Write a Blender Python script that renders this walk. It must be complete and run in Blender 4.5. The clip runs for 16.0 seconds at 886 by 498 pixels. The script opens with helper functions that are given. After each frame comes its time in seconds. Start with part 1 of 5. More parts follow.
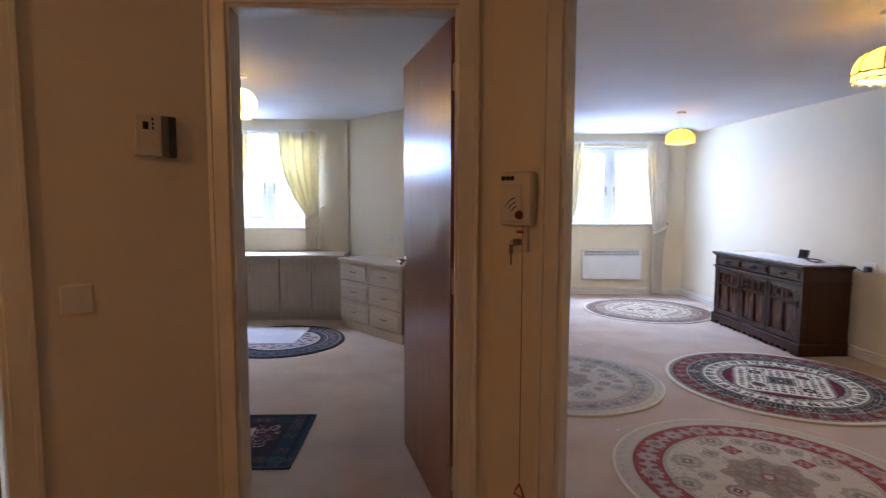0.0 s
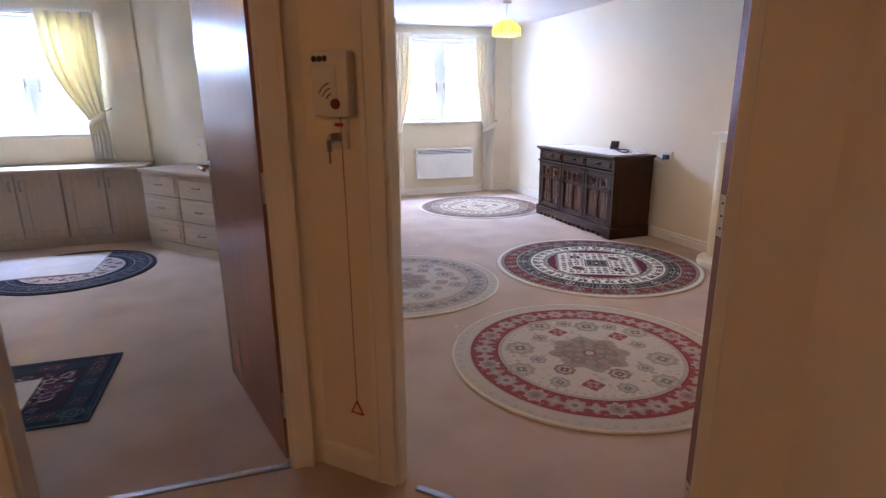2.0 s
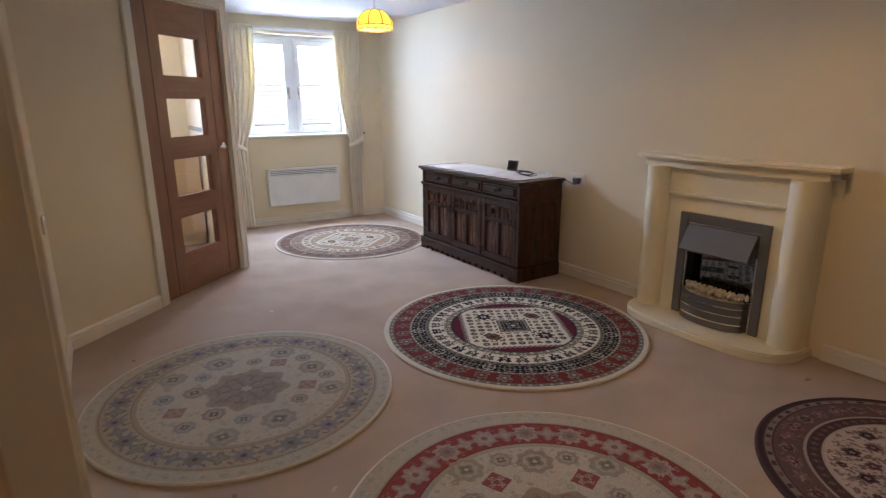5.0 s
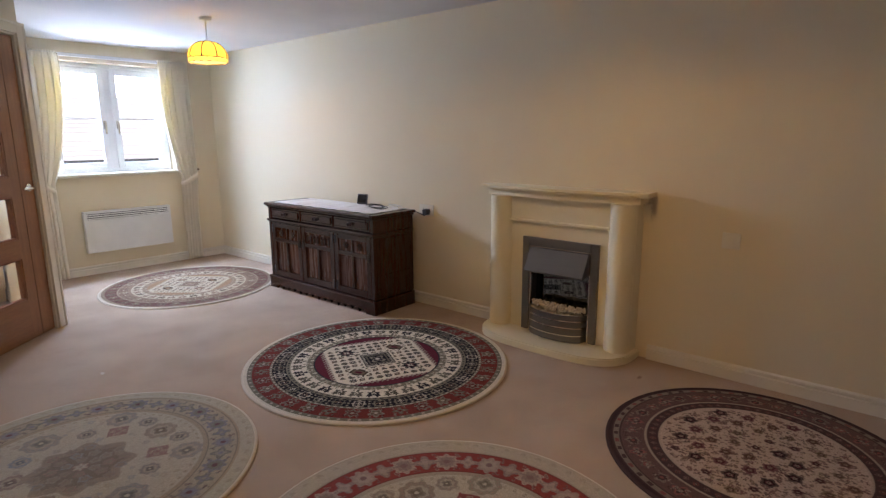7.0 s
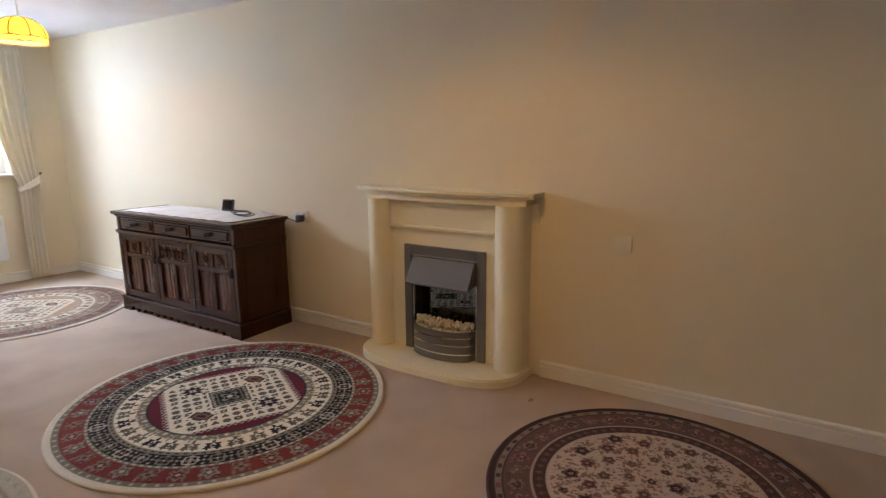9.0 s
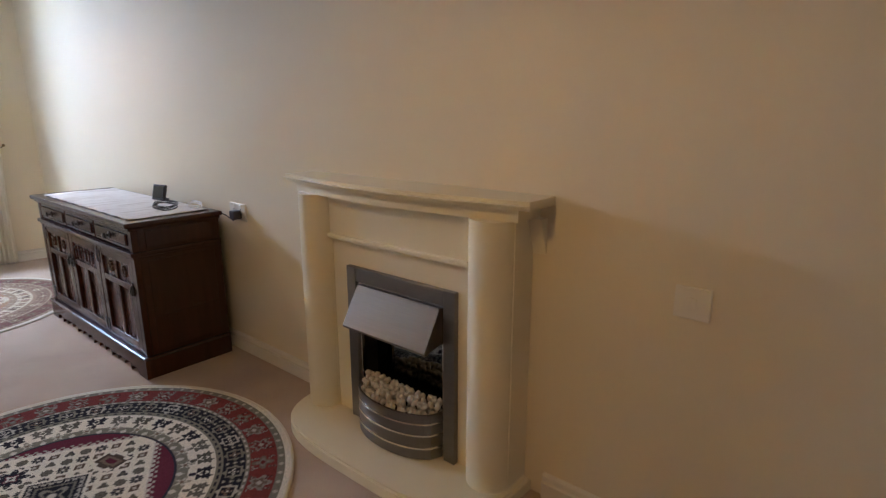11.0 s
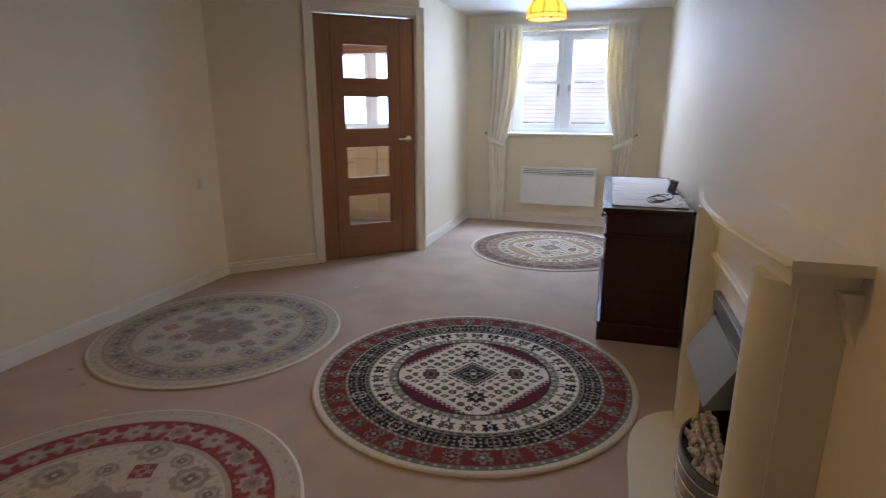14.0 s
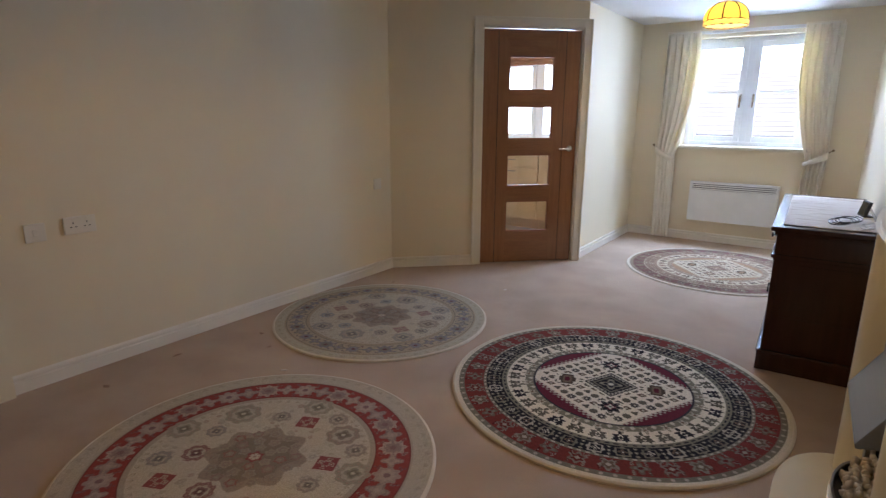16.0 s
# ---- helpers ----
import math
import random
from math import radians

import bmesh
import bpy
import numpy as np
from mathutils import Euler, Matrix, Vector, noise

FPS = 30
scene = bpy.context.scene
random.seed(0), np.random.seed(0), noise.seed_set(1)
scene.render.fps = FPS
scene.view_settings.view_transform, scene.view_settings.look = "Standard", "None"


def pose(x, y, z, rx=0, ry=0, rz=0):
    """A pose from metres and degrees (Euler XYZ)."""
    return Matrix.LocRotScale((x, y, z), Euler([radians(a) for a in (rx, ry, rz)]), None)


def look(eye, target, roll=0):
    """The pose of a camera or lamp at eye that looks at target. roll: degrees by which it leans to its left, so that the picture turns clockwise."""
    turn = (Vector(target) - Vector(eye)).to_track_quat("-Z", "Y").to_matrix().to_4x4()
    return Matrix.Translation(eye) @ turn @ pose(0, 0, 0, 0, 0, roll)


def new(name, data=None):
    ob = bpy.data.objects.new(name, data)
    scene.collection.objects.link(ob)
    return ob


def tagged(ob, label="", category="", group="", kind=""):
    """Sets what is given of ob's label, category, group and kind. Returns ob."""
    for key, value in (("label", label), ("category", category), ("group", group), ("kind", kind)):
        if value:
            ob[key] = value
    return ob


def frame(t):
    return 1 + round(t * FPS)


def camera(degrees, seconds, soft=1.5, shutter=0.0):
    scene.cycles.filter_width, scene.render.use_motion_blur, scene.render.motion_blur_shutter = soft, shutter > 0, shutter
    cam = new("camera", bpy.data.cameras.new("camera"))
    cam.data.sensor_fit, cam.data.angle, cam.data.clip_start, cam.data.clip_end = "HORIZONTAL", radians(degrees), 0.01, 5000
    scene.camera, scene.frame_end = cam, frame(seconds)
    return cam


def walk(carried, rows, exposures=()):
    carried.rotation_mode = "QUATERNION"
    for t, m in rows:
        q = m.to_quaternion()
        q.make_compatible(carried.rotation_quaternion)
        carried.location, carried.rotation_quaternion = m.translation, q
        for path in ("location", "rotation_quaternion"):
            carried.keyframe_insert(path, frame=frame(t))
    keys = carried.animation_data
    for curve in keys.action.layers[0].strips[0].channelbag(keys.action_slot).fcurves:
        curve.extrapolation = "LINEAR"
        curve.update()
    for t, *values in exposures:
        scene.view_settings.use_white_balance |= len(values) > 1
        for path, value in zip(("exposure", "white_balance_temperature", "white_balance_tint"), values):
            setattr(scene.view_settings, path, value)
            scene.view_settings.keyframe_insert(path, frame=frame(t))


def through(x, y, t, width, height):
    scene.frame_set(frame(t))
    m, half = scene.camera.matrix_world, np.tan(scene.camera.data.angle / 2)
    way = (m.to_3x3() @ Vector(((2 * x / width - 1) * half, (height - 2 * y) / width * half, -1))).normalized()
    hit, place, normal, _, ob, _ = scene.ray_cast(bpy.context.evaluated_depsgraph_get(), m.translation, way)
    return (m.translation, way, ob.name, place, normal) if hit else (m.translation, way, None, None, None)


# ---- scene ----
cam = camera(77.2, 16.0, soft=1.25, shutter=0.4)

PATH = [
    (0, (0.436, 0.716, 1.312), (0.467, 2.707, 1.134), 0.2),
    (0.5, (0.383, 0.675, 1.286), (0.598, 2.651, 1.063), -0.2),
    (1, (0.369, 0.66, 1.28), (0.734, 2.596, 0.937), -0.4),
    (1.5, (0.416, 0.736, 1.257), (0.902, 2.627, 0.824), -0.5),
    (2, (0.518, 0.945, 1.268), (1.101, 2.786, 0.75), -0.5),
    (2.5, (0.608, 1.158, 1.275), (1.266, 2.972, 0.751), -0.5),
    (3, (0.684, 1.448, 1.281), (1.412, 3.237, 0.761), -0.3),
    (5.5, (0.955, 2.175, 1.326), (2.092, 3.744, 0.836), -0.2),
    (6, (0.906, 2.181, 1.33), (2.189, 3.644, 0.868), -0.2),
    (6.5, (0.884, 2.174, 1.33), (2.27, 3.553, 0.905), -0.3),
    (7, (0.862, 2.176, 1.336), (2.317, 3.488, 0.936), -0.3),
    (7.5, (0.859, 2.178, 1.34), (2.355, 3.448, 0.953), -0.3),
    (8, (0.924, 2.169, 1.323), (2.471, 3.382, 0.953), -0.3),
    (8.5, (1.128, 2.19, 1.3), (2.726, 3.332, 0.923), -0.4),
    (9, (1.377, 2.234, 1.292), (3.006, 3.326, 0.898), -0.4),
    (9.5, (1.637, 2.306, 1.28), (3.269, 3.371, 0.831), -0.3),
    (12, (3.128, 2.634, 1.252), (4.0, 4.365, 0.757), -0.2),
    (12.5, (3.244, 2.522, 1.29), (3.613, 4.423, 0.79), -0.4),
    (13, (3.364, 2.336, 1.295), (3.365, 4.273, 0.8), -0.2),
    (13.5, (3.442, 2.237, 1.313), (3.13, 4.147, 0.806), 0.1),
    (14, (3.583, 2.165, 1.317), (2.98, 4.002, 0.805), 0.0),
    (14.5, (3.676, 2.114, 1.311), (2.883, 3.877, 0.798), 0.1),
    (15, (3.715, 2.084, 1.31), (2.788, 3.782, 0.802), 0.2),
    (15.5, (3.716, 2.079, 1.317), (2.681, 3.716, 0.819), 0.2),
    (16, (3.706, 2.067, 1.314), (2.588, 3.655, 0.836), 0.2),
]
walk(cam, [(t, look(*p)) for t, *p in PATH], exposures=[
    (0, 1.2, 5500, 18), (1.5, 1.42, 5550, 23), (3, 1.37, 5700, 21), (5.5, 0.66, 6350, 17), (7.5, 0.8, 6550, 17), (9, 1.02, 6800, 16), (10.5, 0.85, 6500, 15), (12, 0.68, 6000, 16), (13, 0.5, 6000, 16), (14, 0.46, 6000, 16), (16, 0.65, 6100, 14)])


# ---- light ----
world = bpy.data.worlds.new("sky")
scene.world = world
world.use_nodes = True
wn = world.node_tree.nodes
sky = wn.new("ShaderNodeTexSky")
sky.sky_type = 'NISHITA'
sky.sun_disc = False
sky.sun_elevation = radians(40)
sky.sun_rotation = radians(200)
wn["Background"].inputs["Strength"].default_value = 0.15
world.node_tree.links.new(sky.outputs[0], wn["Background"].inputs["Color"])

SUN = new("sun", bpy.data.lights.new("sun", 'SUN'))
SUN.data.energy, SUN.data.angle, SUN.data.color = 4.5, radians(14), (1.0, 0.98, 0.95)
SUN.matrix_world = look((0, -6, 9), (0.5, 0, 0))


def sky_lamp(name, x, y, z, w, h, watts, tilt):
    """Daylight entering at a window's opening."""
    lamp = new(name, bpy.data.lights.new(name, 'AREA'))
    lamp.data.shape, lamp.data.size, lamp.data.size_y = 'RECTANGLE', w, h
    lamp.data.energy, lamp.data.color = watts, (0.53, 0.70, 1.0)
    lamp.matrix_world = pose(x, y, z, 90 - tilt, 0, 180)
    return lamp


sky_lamp("daylight_living", 2.88, 8.60, 1.86, 1.0, 0.30, 92, 40)
sky_lamp("daylight_bedroom", -1.48, 7.37, 1.86, 1.0, 0.30, 84, 46)
sky_lamp("daylight_kitchen", 0.6, 8.60, 1.43, 1.1, 0.85, 40, 0)


def bulb(name, x, y, z, watts, size=0.04, tint=(1.0, 0.63, 0.255)):
    lamp = new(name, bpy.data.lights.new(name, 'POINT'))
    lamp.data.energy, lamp.data.color, lamp.data.shadow_soft_size = watts, tint, size
    lamp.location = (x, y, z)
    return lamp


# ---- materials ----
def mat(name, colour, rough=0.6, metal=0.0, second=None, scale=8.0, bump=0.0, bump_scale=120.0, stretch=(1, 1, 1),
        detail=6.0, spread=(0.35, 0.65), spec=0.5, fine=0.0, rough_var=0.0):
    """A node material: two tones mixed by noise, fine grain, relief."""
    m = bpy.data.materials.new(name)
    m.use_nodes = True
    n, k = m.node_tree.nodes, m.node_tree.links
    b = n["Principled BSDF"]
    b.inputs["Roughness"].default_value, b.inputs["Metallic"].default_value = rough, metal
    b.inputs["Specular IOR Level"].default_value = spec
    co = n.new("ShaderNodeTexCoord")
    mp = n.new("ShaderNodeMapping")
    mp.inputs["Scale"].default_value = stretch
    k.new(co.outputs["Object"], mp.inputs["Vector"])
    n1 = n.new("ShaderNodeTexNoise")
    n1.inputs["Scale"].default_value, n1.inputs["Detail"].default_value = scale, detail
    k.new(mp.outputs[0], n1.inputs["Vector"])
    ramp = n.new("ShaderNodeValToRGB")
    ramp.color_ramp.elements[0].position, ramp.color_ramp.elements[1].position = spread
    ramp.color_ramp.elements[0].color = (*colour, 1)
    ramp.color_ramp.elements[1].color = (*(second or [c * 0.93 for c in colour]), 1)
    k.new(n1.outputs["Fac"], ramp.inputs[0])
    out = ramp.outputs[0]
    n2 = n.new("ShaderNodeTexNoise")
    n2.inputs["Scale"].default_value, n2.inputs["Detail"].default_value = bump_scale, 3.0
    k.new(mp.outputs[0], n2.inputs["Vector"])
    if fine:
        mx = n.new("ShaderNodeMix")
        mx.data_type, mx.blend_type = 'RGBA', 'MULTIPLY'
        mx.inputs["Factor"].default_value = fine
        r2 = n.new("ShaderNodeValToRGB")
        r2.color_ramp.elements[0].position, r2.color_ramp.elements[1].position = 0.3, 0.6
        r2.color_ramp.elements[0].color = (0.35, 0.35, 0.35, 1)
        k.new(n2.outputs["Fac"], r2.inputs[0])
        k.new(out, mx.inputs["A"])
        k.new(r2.outputs[0], mx.inputs["B"])
        out = mx.outputs["Result"]
    k.new(out, b.inputs["Base Color"])
    if rough_var:
        mr = n.new("ShaderNodeMapRange")
        mr.inputs["To Min"].default_value, mr.inputs["To Max"].default_value = rough - rough_var, rough + rough_var
        k.new(n1.outputs["Fac"], mr.inputs["Value"])
        k.new(mr.outputs[0], b.inputs["Roughness"])
    if bump:
        bp = n.new("ShaderNodeBump")
        bp.inputs["Strength"].default_value, bp.inputs["Distance"].default_value = bump, 0.004
        k.new(n2.outputs["Fac"], bp.inputs["Height"])
        k.new(bp.outputs[0], b.inputs["Normal"])
    return m


def wood(name, dark, light, rough=0.35, along='z', scale=3.0, bump=0.12, spec=0.5, fine=0.25):
    s = {'x': (1, 14, 14), 'y': (14, 1, 14), 'z': (14, 14, 1)}[along]
    return mat(name, dark, rough, second=light, scale=scale, stretch=s, detail=8, bump=bump, bump_scale=24, spread=(0.3, 0.7), fine=fine, rough_var=0.06, spec=spec)


M_WALL = mat("cream_emulsion", (0.80, 0.705, 0.52), 0.72, second=(0.775, 0.68, 0.495), scale=1.2, bump=0.07, bump_scale=260, spec=0.28)
M_CEIL = mat("white_ceiling_paint", (0.80, 0.78, 0.77), 0.85, scale=1.5, bump=0.08, bump_scale=200, spec=0.2)
M_CARPET = mat("beige_carpet", (0.59, 0.455, 0.35), 0.95, second=(0.50, 0.38, 0.285), scale=2.6, bump=0.9, bump_scale=380, spec=0.05, fine=0.5)
M_TRIM = mat("cream_gloss_trim", (0.80, 0.74, 0.60), 0.35, scale=3, bump=0.02, bump_scale=80)
M_SKIRT = mat("white_gloss_skirting", (0.82, 0.765, 0.66), 0.3, scale=3, bump=0.02, bump_scale=80)
M_WHITE = mat("white_enamel", (0.82, 0.82, 0.80), 0.35, scale=5)
M_UPVC = mat("white_upvc", (0.85, 0.86, 0.87), 0.3, scale=5)
M_OAK = wood("oak_veneer", (0.235, 0.098, 0.036), (0.30, 0.135, 0.052), 0.4)
M_OAKL = wood("oak_lipping", (0.24, 0.092, 0.040), (0.30, 0.12, 0.052), 0.45)
M_GROOVE = mat("dark_groove", (0.05, 0.022, 0.01), 0.5)
M_DARK = wood("dark_stained_oak", (0.036, 0.0098, 0.0045), (0.044, 0.0122, 0.0056), 0.22, bump=0.006, spec=0.5, fine=0.08)
M_DARKP = wood("dark_oak_panel", (0.068, 0.0200, 0.0085), (0.086, 0.0260, 0.0110), 0.27, bump=0.006, spec=0.5, fine=0.10)
M_CREAMFIRE = mat("cream_painted_surround", (0.85, 0.78, 0.58), 0.28, scale=2.0, bump=0.015, bump_scale=60)
M_STEEL = mat("brushed_steel", (0.235, 0.225, 0.215), 0.36, metal=1.0, scale=6, stretch=(1, 1, 60), bump=0.05, bump_scale=20)
M_CHROME = mat("chrome", (0.75, 0.74, 0.72), 0.15, metal=1.0)
M_IRON = mat("dark_iron", (0.05, 0.045, 0.042), 0.32, metal=1.0, scale=30, bump=0.1, bump_scale=150)
M_SMOKED = mat("smoked_mirror_glass", (0.17, 0.185, 0.20), 0.03, metal=1.0, scale=3)
M_BLACK = mat("black_metal", (0.015, 0.015, 0.016), 0.4)
M_LIMED = wood("limed_oak_laminate", (0.40, 0.30, 0.215), (0.47, 0.36, 0.265), 0.45)
M_LIMEDX = wood("limed_oak_drawer", (0.48, 0.37, 0.26), (0.55, 0.435, 0.31), 0.45, along='x')
M_SOCKET = mat("ivory_socket_plastic", (0.80, 0.75, 0.64), 0.35, scale=4)
M_BRASS = mat("aged_brass", (0.22, 0.15, 0.07), 0.4, metal=1.0)


def glass_mat():
    m = bpy.data.materials.new("clear_glass")
    m.use_nodes = True
    b = m.node_tree.nodes["Principled BSDF"]
    b.inputs["Base Color"].default_value = (0.97, 0.98, 0.98, 1)
    b.inputs["Roughness"].default_value = 0.0
    b.inputs["IOR"].default_value = 1.45
    b.inputs["Transmission Weight"].default_value = 1.0
    return m


M_GLASS = glass_mat()


# ---- mesh helpers ----
def box(bm, x0, x1, y0, y1, z0, z1, bevel=0.0, m=None):
    vs = bmesh.ops.create_cube(bm, size=1.0)["verts"]
    bmesh.ops.scale(bm, vec=(abs(x1 - x0), abs(y1 - y0), abs(z1 - z0)), verts=vs)
    bmesh.ops.translate(bm, vec=((x0 + x1) / 2, (y0 + y1) / 2, (z0 + z1) / 2), verts=vs)
    if bevel:
        es = list({e for v in vs for e in v.link_edges})
        vs = bmesh.ops.bevel(bm, geom=es, offset=bevel, segments=2, affect='EDGES', profile=0.5)["verts"]
    if m is not None:
        bmesh.ops.transform(bm, matrix=m, verts=vs)
    return vs


def boxes(*specs, bevel=0.0):
    bm = bmesh.new()
    for s in specs:
        box(bm, *s, bevel=bevel)
    return bm


def prism(bm, pts, y0, y1, axis='y'):
    """A closed outline of (a, b) pairs pushed from y0 to y1 along an axis."""
    def put(a, b, c):
        return {'y': (a, c, b), 'x': (c, a, b), 'z': (a, b, c)}[axis]
    v0 = [bm.verts.new(put(a, b, y0)) for a, b in pts]
    v1 = [bm.verts.new(put(a, b, y1)) for a, b in pts]
    n = len(pts)
    bm.faces.new(v0)
    bm.faces.new(v1[::-1])
    for i in range(n):
        bm.faces.new((v0[i], v1[i], v1[(i + 1) % n], v0[(i + 1) % n]))
    bmesh.ops.recalc_face_normals(bm, faces=bm.faces)
    return bm


def lathe(bm, prof, seg=32, m=None, arc=(0, 360), cap=True):
    """Turn a profile of (radius, z) round z."""
    full = arc[1] - arc[0] >= 360
    cols = seg if full else seg + 1
    rings = []
    for i in range(cols):
        a = radians(arc[0] + (arc[1] - arc[0]) * i / seg)
        rings.append([bm.verts.new((r * math.cos(a), r * math.sin(a), z)) for r, z in prof])
    for i in range(seg):
        p, q = rings[i], rings[(i + 1) % cols]
        for j in range(len(prof) - 1):
            bm.faces.new((p[j], q[j], q[j + 1], p[j + 1]))
    vs = [v for r in rings for v in r]
    bmesh.ops.remove_doubles(bm, verts=vs, dist=1e-5)
    bmesh.ops.recalc_face_normals(bm, faces=bm.faces)
    vs = [v for v in vs if v.is_valid]
    if m is not None:
        bmesh.ops.transform(bm, matrix=m, verts=vs)
    return bm


def tube(bm, pts, r, seg=8):
    """A round rod along points."""
    pts = [Vector(p) for p in pts]
    rings = []
    for i, p in enumerate(pts):
        d = (pts[min(i + 1, len(pts) - 1)] - pts[max(i - 1, 0)]).normalized()
        u = d.orthogonal().normalized() if not rings else (u - d * u.dot(d)).normalized()
        w = d.cross(u)
        rings.append([bm.verts.new(p + (u * math.cos(a) + w * math.sin(a)) * r) for a in [2 * math.pi * j / seg for j in range(seg)]])
    for a, b in zip(rings, rings[1:]):
        for j in range(seg):
            bm.faces.new((a[j], a[(j + 1) % seg], b[(j + 1) % seg], b[j]))
    bm.faces.new(rings[0][::-1])
    bm.faces.new(rings[-1])
    bmesh.ops.recalc_face_normals(bm, faces=bm.faces)
    return bm


def link_mesh(name, bm, material, smooth=False):
    me = bpy.data.meshes.new(name)
    bm.to_mesh(me)
    bm.free()
    for one in (material if isinstance(material, (list, tuple)) else [material]):
        me.materials.append(one)
    if smooth:
        me.polygons.foreach_set("use_smooth", [True] * len(me.polygons))
        me.set_sharp_from_angle(angle=radians(40))
    return new(name, me)


def part(name, bm, material, parent, label="", smooth=False, m=None):
    ob = link_mesh(name, bm, material, smooth)
    ob.parent = parent
    if m is not None:
        ob.matrix_basis = m
    if label:
        ob["label"] = label
    return ob


def solid(name, bm, material, label, category, kind="", m=None, smooth=False, group=""):
    ob = link_mesh(name, bm, material, smooth)
    if m is not None:
        ob.matrix_basis = m
    return tagged(ob, label, category, group, kind)


def thing(name, m, label, category, group="", kind=""):
    ob = new(name)
    ob.empty_display_size = 0.1
    ob.matrix_basis = m
    return tagged(ob, label, category, group, kind)


# ---- setting ----
CEIL = 2.21


def east(y):
    return 4.07 - 0.033 * (y - 3.0)


def wall(name, a, b, thick, openings=(), label="cream painted plaster wall", z1=CEIL):
    """Face from a to b, thickness to the right of that way; openings (s0, s1, z0, z1) along it."""
    dx, dy = b[0] - a[0], b[1] - a[1]
    length = math.hypot(dx, dy)
    bm = bmesh.new()
    s = 0.0
    for s0, s1, o0, o1 in sorted(openings):
        box(bm, s, s0, -thick, 0, 0, z1)
        if o0 > 0.01:
            box(bm, s0, s1, -thick, 0, 0, o0)
        box(bm, s0, s1, -thick, 0, o1, z1)
        s = s1
    box(bm, s, length, -thick, 0, 0, z1)
    return solid(name, bm, M_WALL, label, "wall", "structure", pose(a[0], a[1], 0, 0, 0, math.degrees(math.atan2(dy, dx))))


KDIR = 44.0
kc, ks = math.cos(radians(KDIR)), math.sin(radians(KDIR))
KX, KY = 1.52, 6.467                      # middle of the kitchen door's face line
floor = solid("floor", boxes((-3.0, 4.6, -0.9, 8.7, -0.12, 0.0)), M_CARPET, "pinkish beige cut-pile fitted carpet", "carpet", "structure")
ceiling = solid("ceiling", boxes((-3.0, 4.6, -0.9, 8.7, CEIL, CEIL + 0.12)), M_CEIL, "white painted plaster ceiling", "ceiling", "structure")

WIN_Z0, WIN_Z1 = 0.985, 2.04
wall("wall_east", (east(0.5), 0.5), (east(8.4), 8.4), 0.25)
wall("wall_north", (4.25, 8.36), (-0.7, 8.36), 0.28, [(4.25 - 3.43, 4.25 - 2.33, WIN_Z0, WIN_Z1), (4.25 - 1.20, 4.25 - 0.0, 0.96, WIN_Z1)])
wall("wall_nook", (1.845, 8.36), (1.845, 6.80), 0.1)
wall("wall_kitchen", (KX + 0.47 * kc, KY + 0.47 * ks), (KX - 1.205 * kc, KY - 1.205 * ks), 0.1, [(0.47 - 0.45, 0.47 + 0.45, 0, 2.015)])
wall("wall_west", (0.655, 5.66), (0.655, 2.85), 0.1)
wall("wall_hall_northeast", (1.65, 1.745), (0.60, 2.795), 0.05, [(0.206, 1.145, 0, 2.015)])
wall("wall_bedroom_door", (0.70, 2.75), (-2.8, 2.75), 0.1, [(0.16, 1.02, 0, 2.015)])
wall("wall_hall_northwest", (-0.36, 2.75), (-1.50, 1.61), 0.1, [(0.61, 1.47, 0, 2.015)])
wall("wall_hall_west", (-1.49, 1.7), (-1.49, -0.6), 0.1)
wall("wall_hall_south", (-1.6, -0.6), (1.75, -0.6), 0.1)
wall("wall_hall_east", (1.62, -0.6), (1.62, 1.85), 0.1)
wall("wall_living_south", (1.72, 0.6), (4.35, 0.6), 0.1)
wall("wall_bedroom_west", (-2.7, 7.2), (-2.7, 2.85), 0.1)
wall("wall_bedroom_north", (-0.30, 7.13), (-2.8, 7.13), 0.28, [(-0.30 + 0.93, -0.30 + 2.04, WIN_Z0, WIN_Z1)])
wall("wall_bedroom_angle", (0.60, 5.82), (-0.66, 7.269), 0.1)
wall("wall_kitchen_west", (-0.55, 8.4), (-0.55, 7.1), 0.1)


# ---- doors, frames, skirting ----
def lining(name, m, w, h, depth, label, bare=False):
    """A cream door frame: lining, stops and moulded architraves on both faces. x along the opening, y into the wall's thickness (negative)."""
    t = thing(name, m, label, "door frame", kind="structure")
    part("lining", boxes((-0.03, 0, -depth, 0, 0, h + 0.03), (w, w + 0.03, -depth, 0, 0, h + 0.03), (0, w, -depth, 0, h, h + 0.03), bevel=0.002), M_TRIM, t)
    for y0, y1 in ((0.0, 0.016), (-depth - 0.016, -depth)):
        out = 1 if y0 >= 0 else -1
        face = y1 if out > 0 else y0
        bm = boxes((w + 0.012, w + 0.085, y0, y1, 0, h + 0.085), (-0.012, w + 0.012, y0, y1, h + 0.012, h + 0.085), bevel=0.003)
        if not (bare and out > 0):
            box(bm, -0.085, -0.012, y0, y1, 0, h + 0.085, bevel=0.003)
            box(bm, -0.083, -0.066, *sorted((face, face + 0.006 * out)), 0, h + 0.083, bevel=0.002)
        e0, e1 = sorted((face, face + 0.006 * out))
        for s in ((w + 0.066, w + 0.083, e0, e1, 0, h + 0.083), (-0.066, w + 0.066, e0, e1, h + 0.066, h + 0.083)):
            box(bm, *s, bevel=0.002)
        part("architrave", bm, M_TRIM, t)
    return t


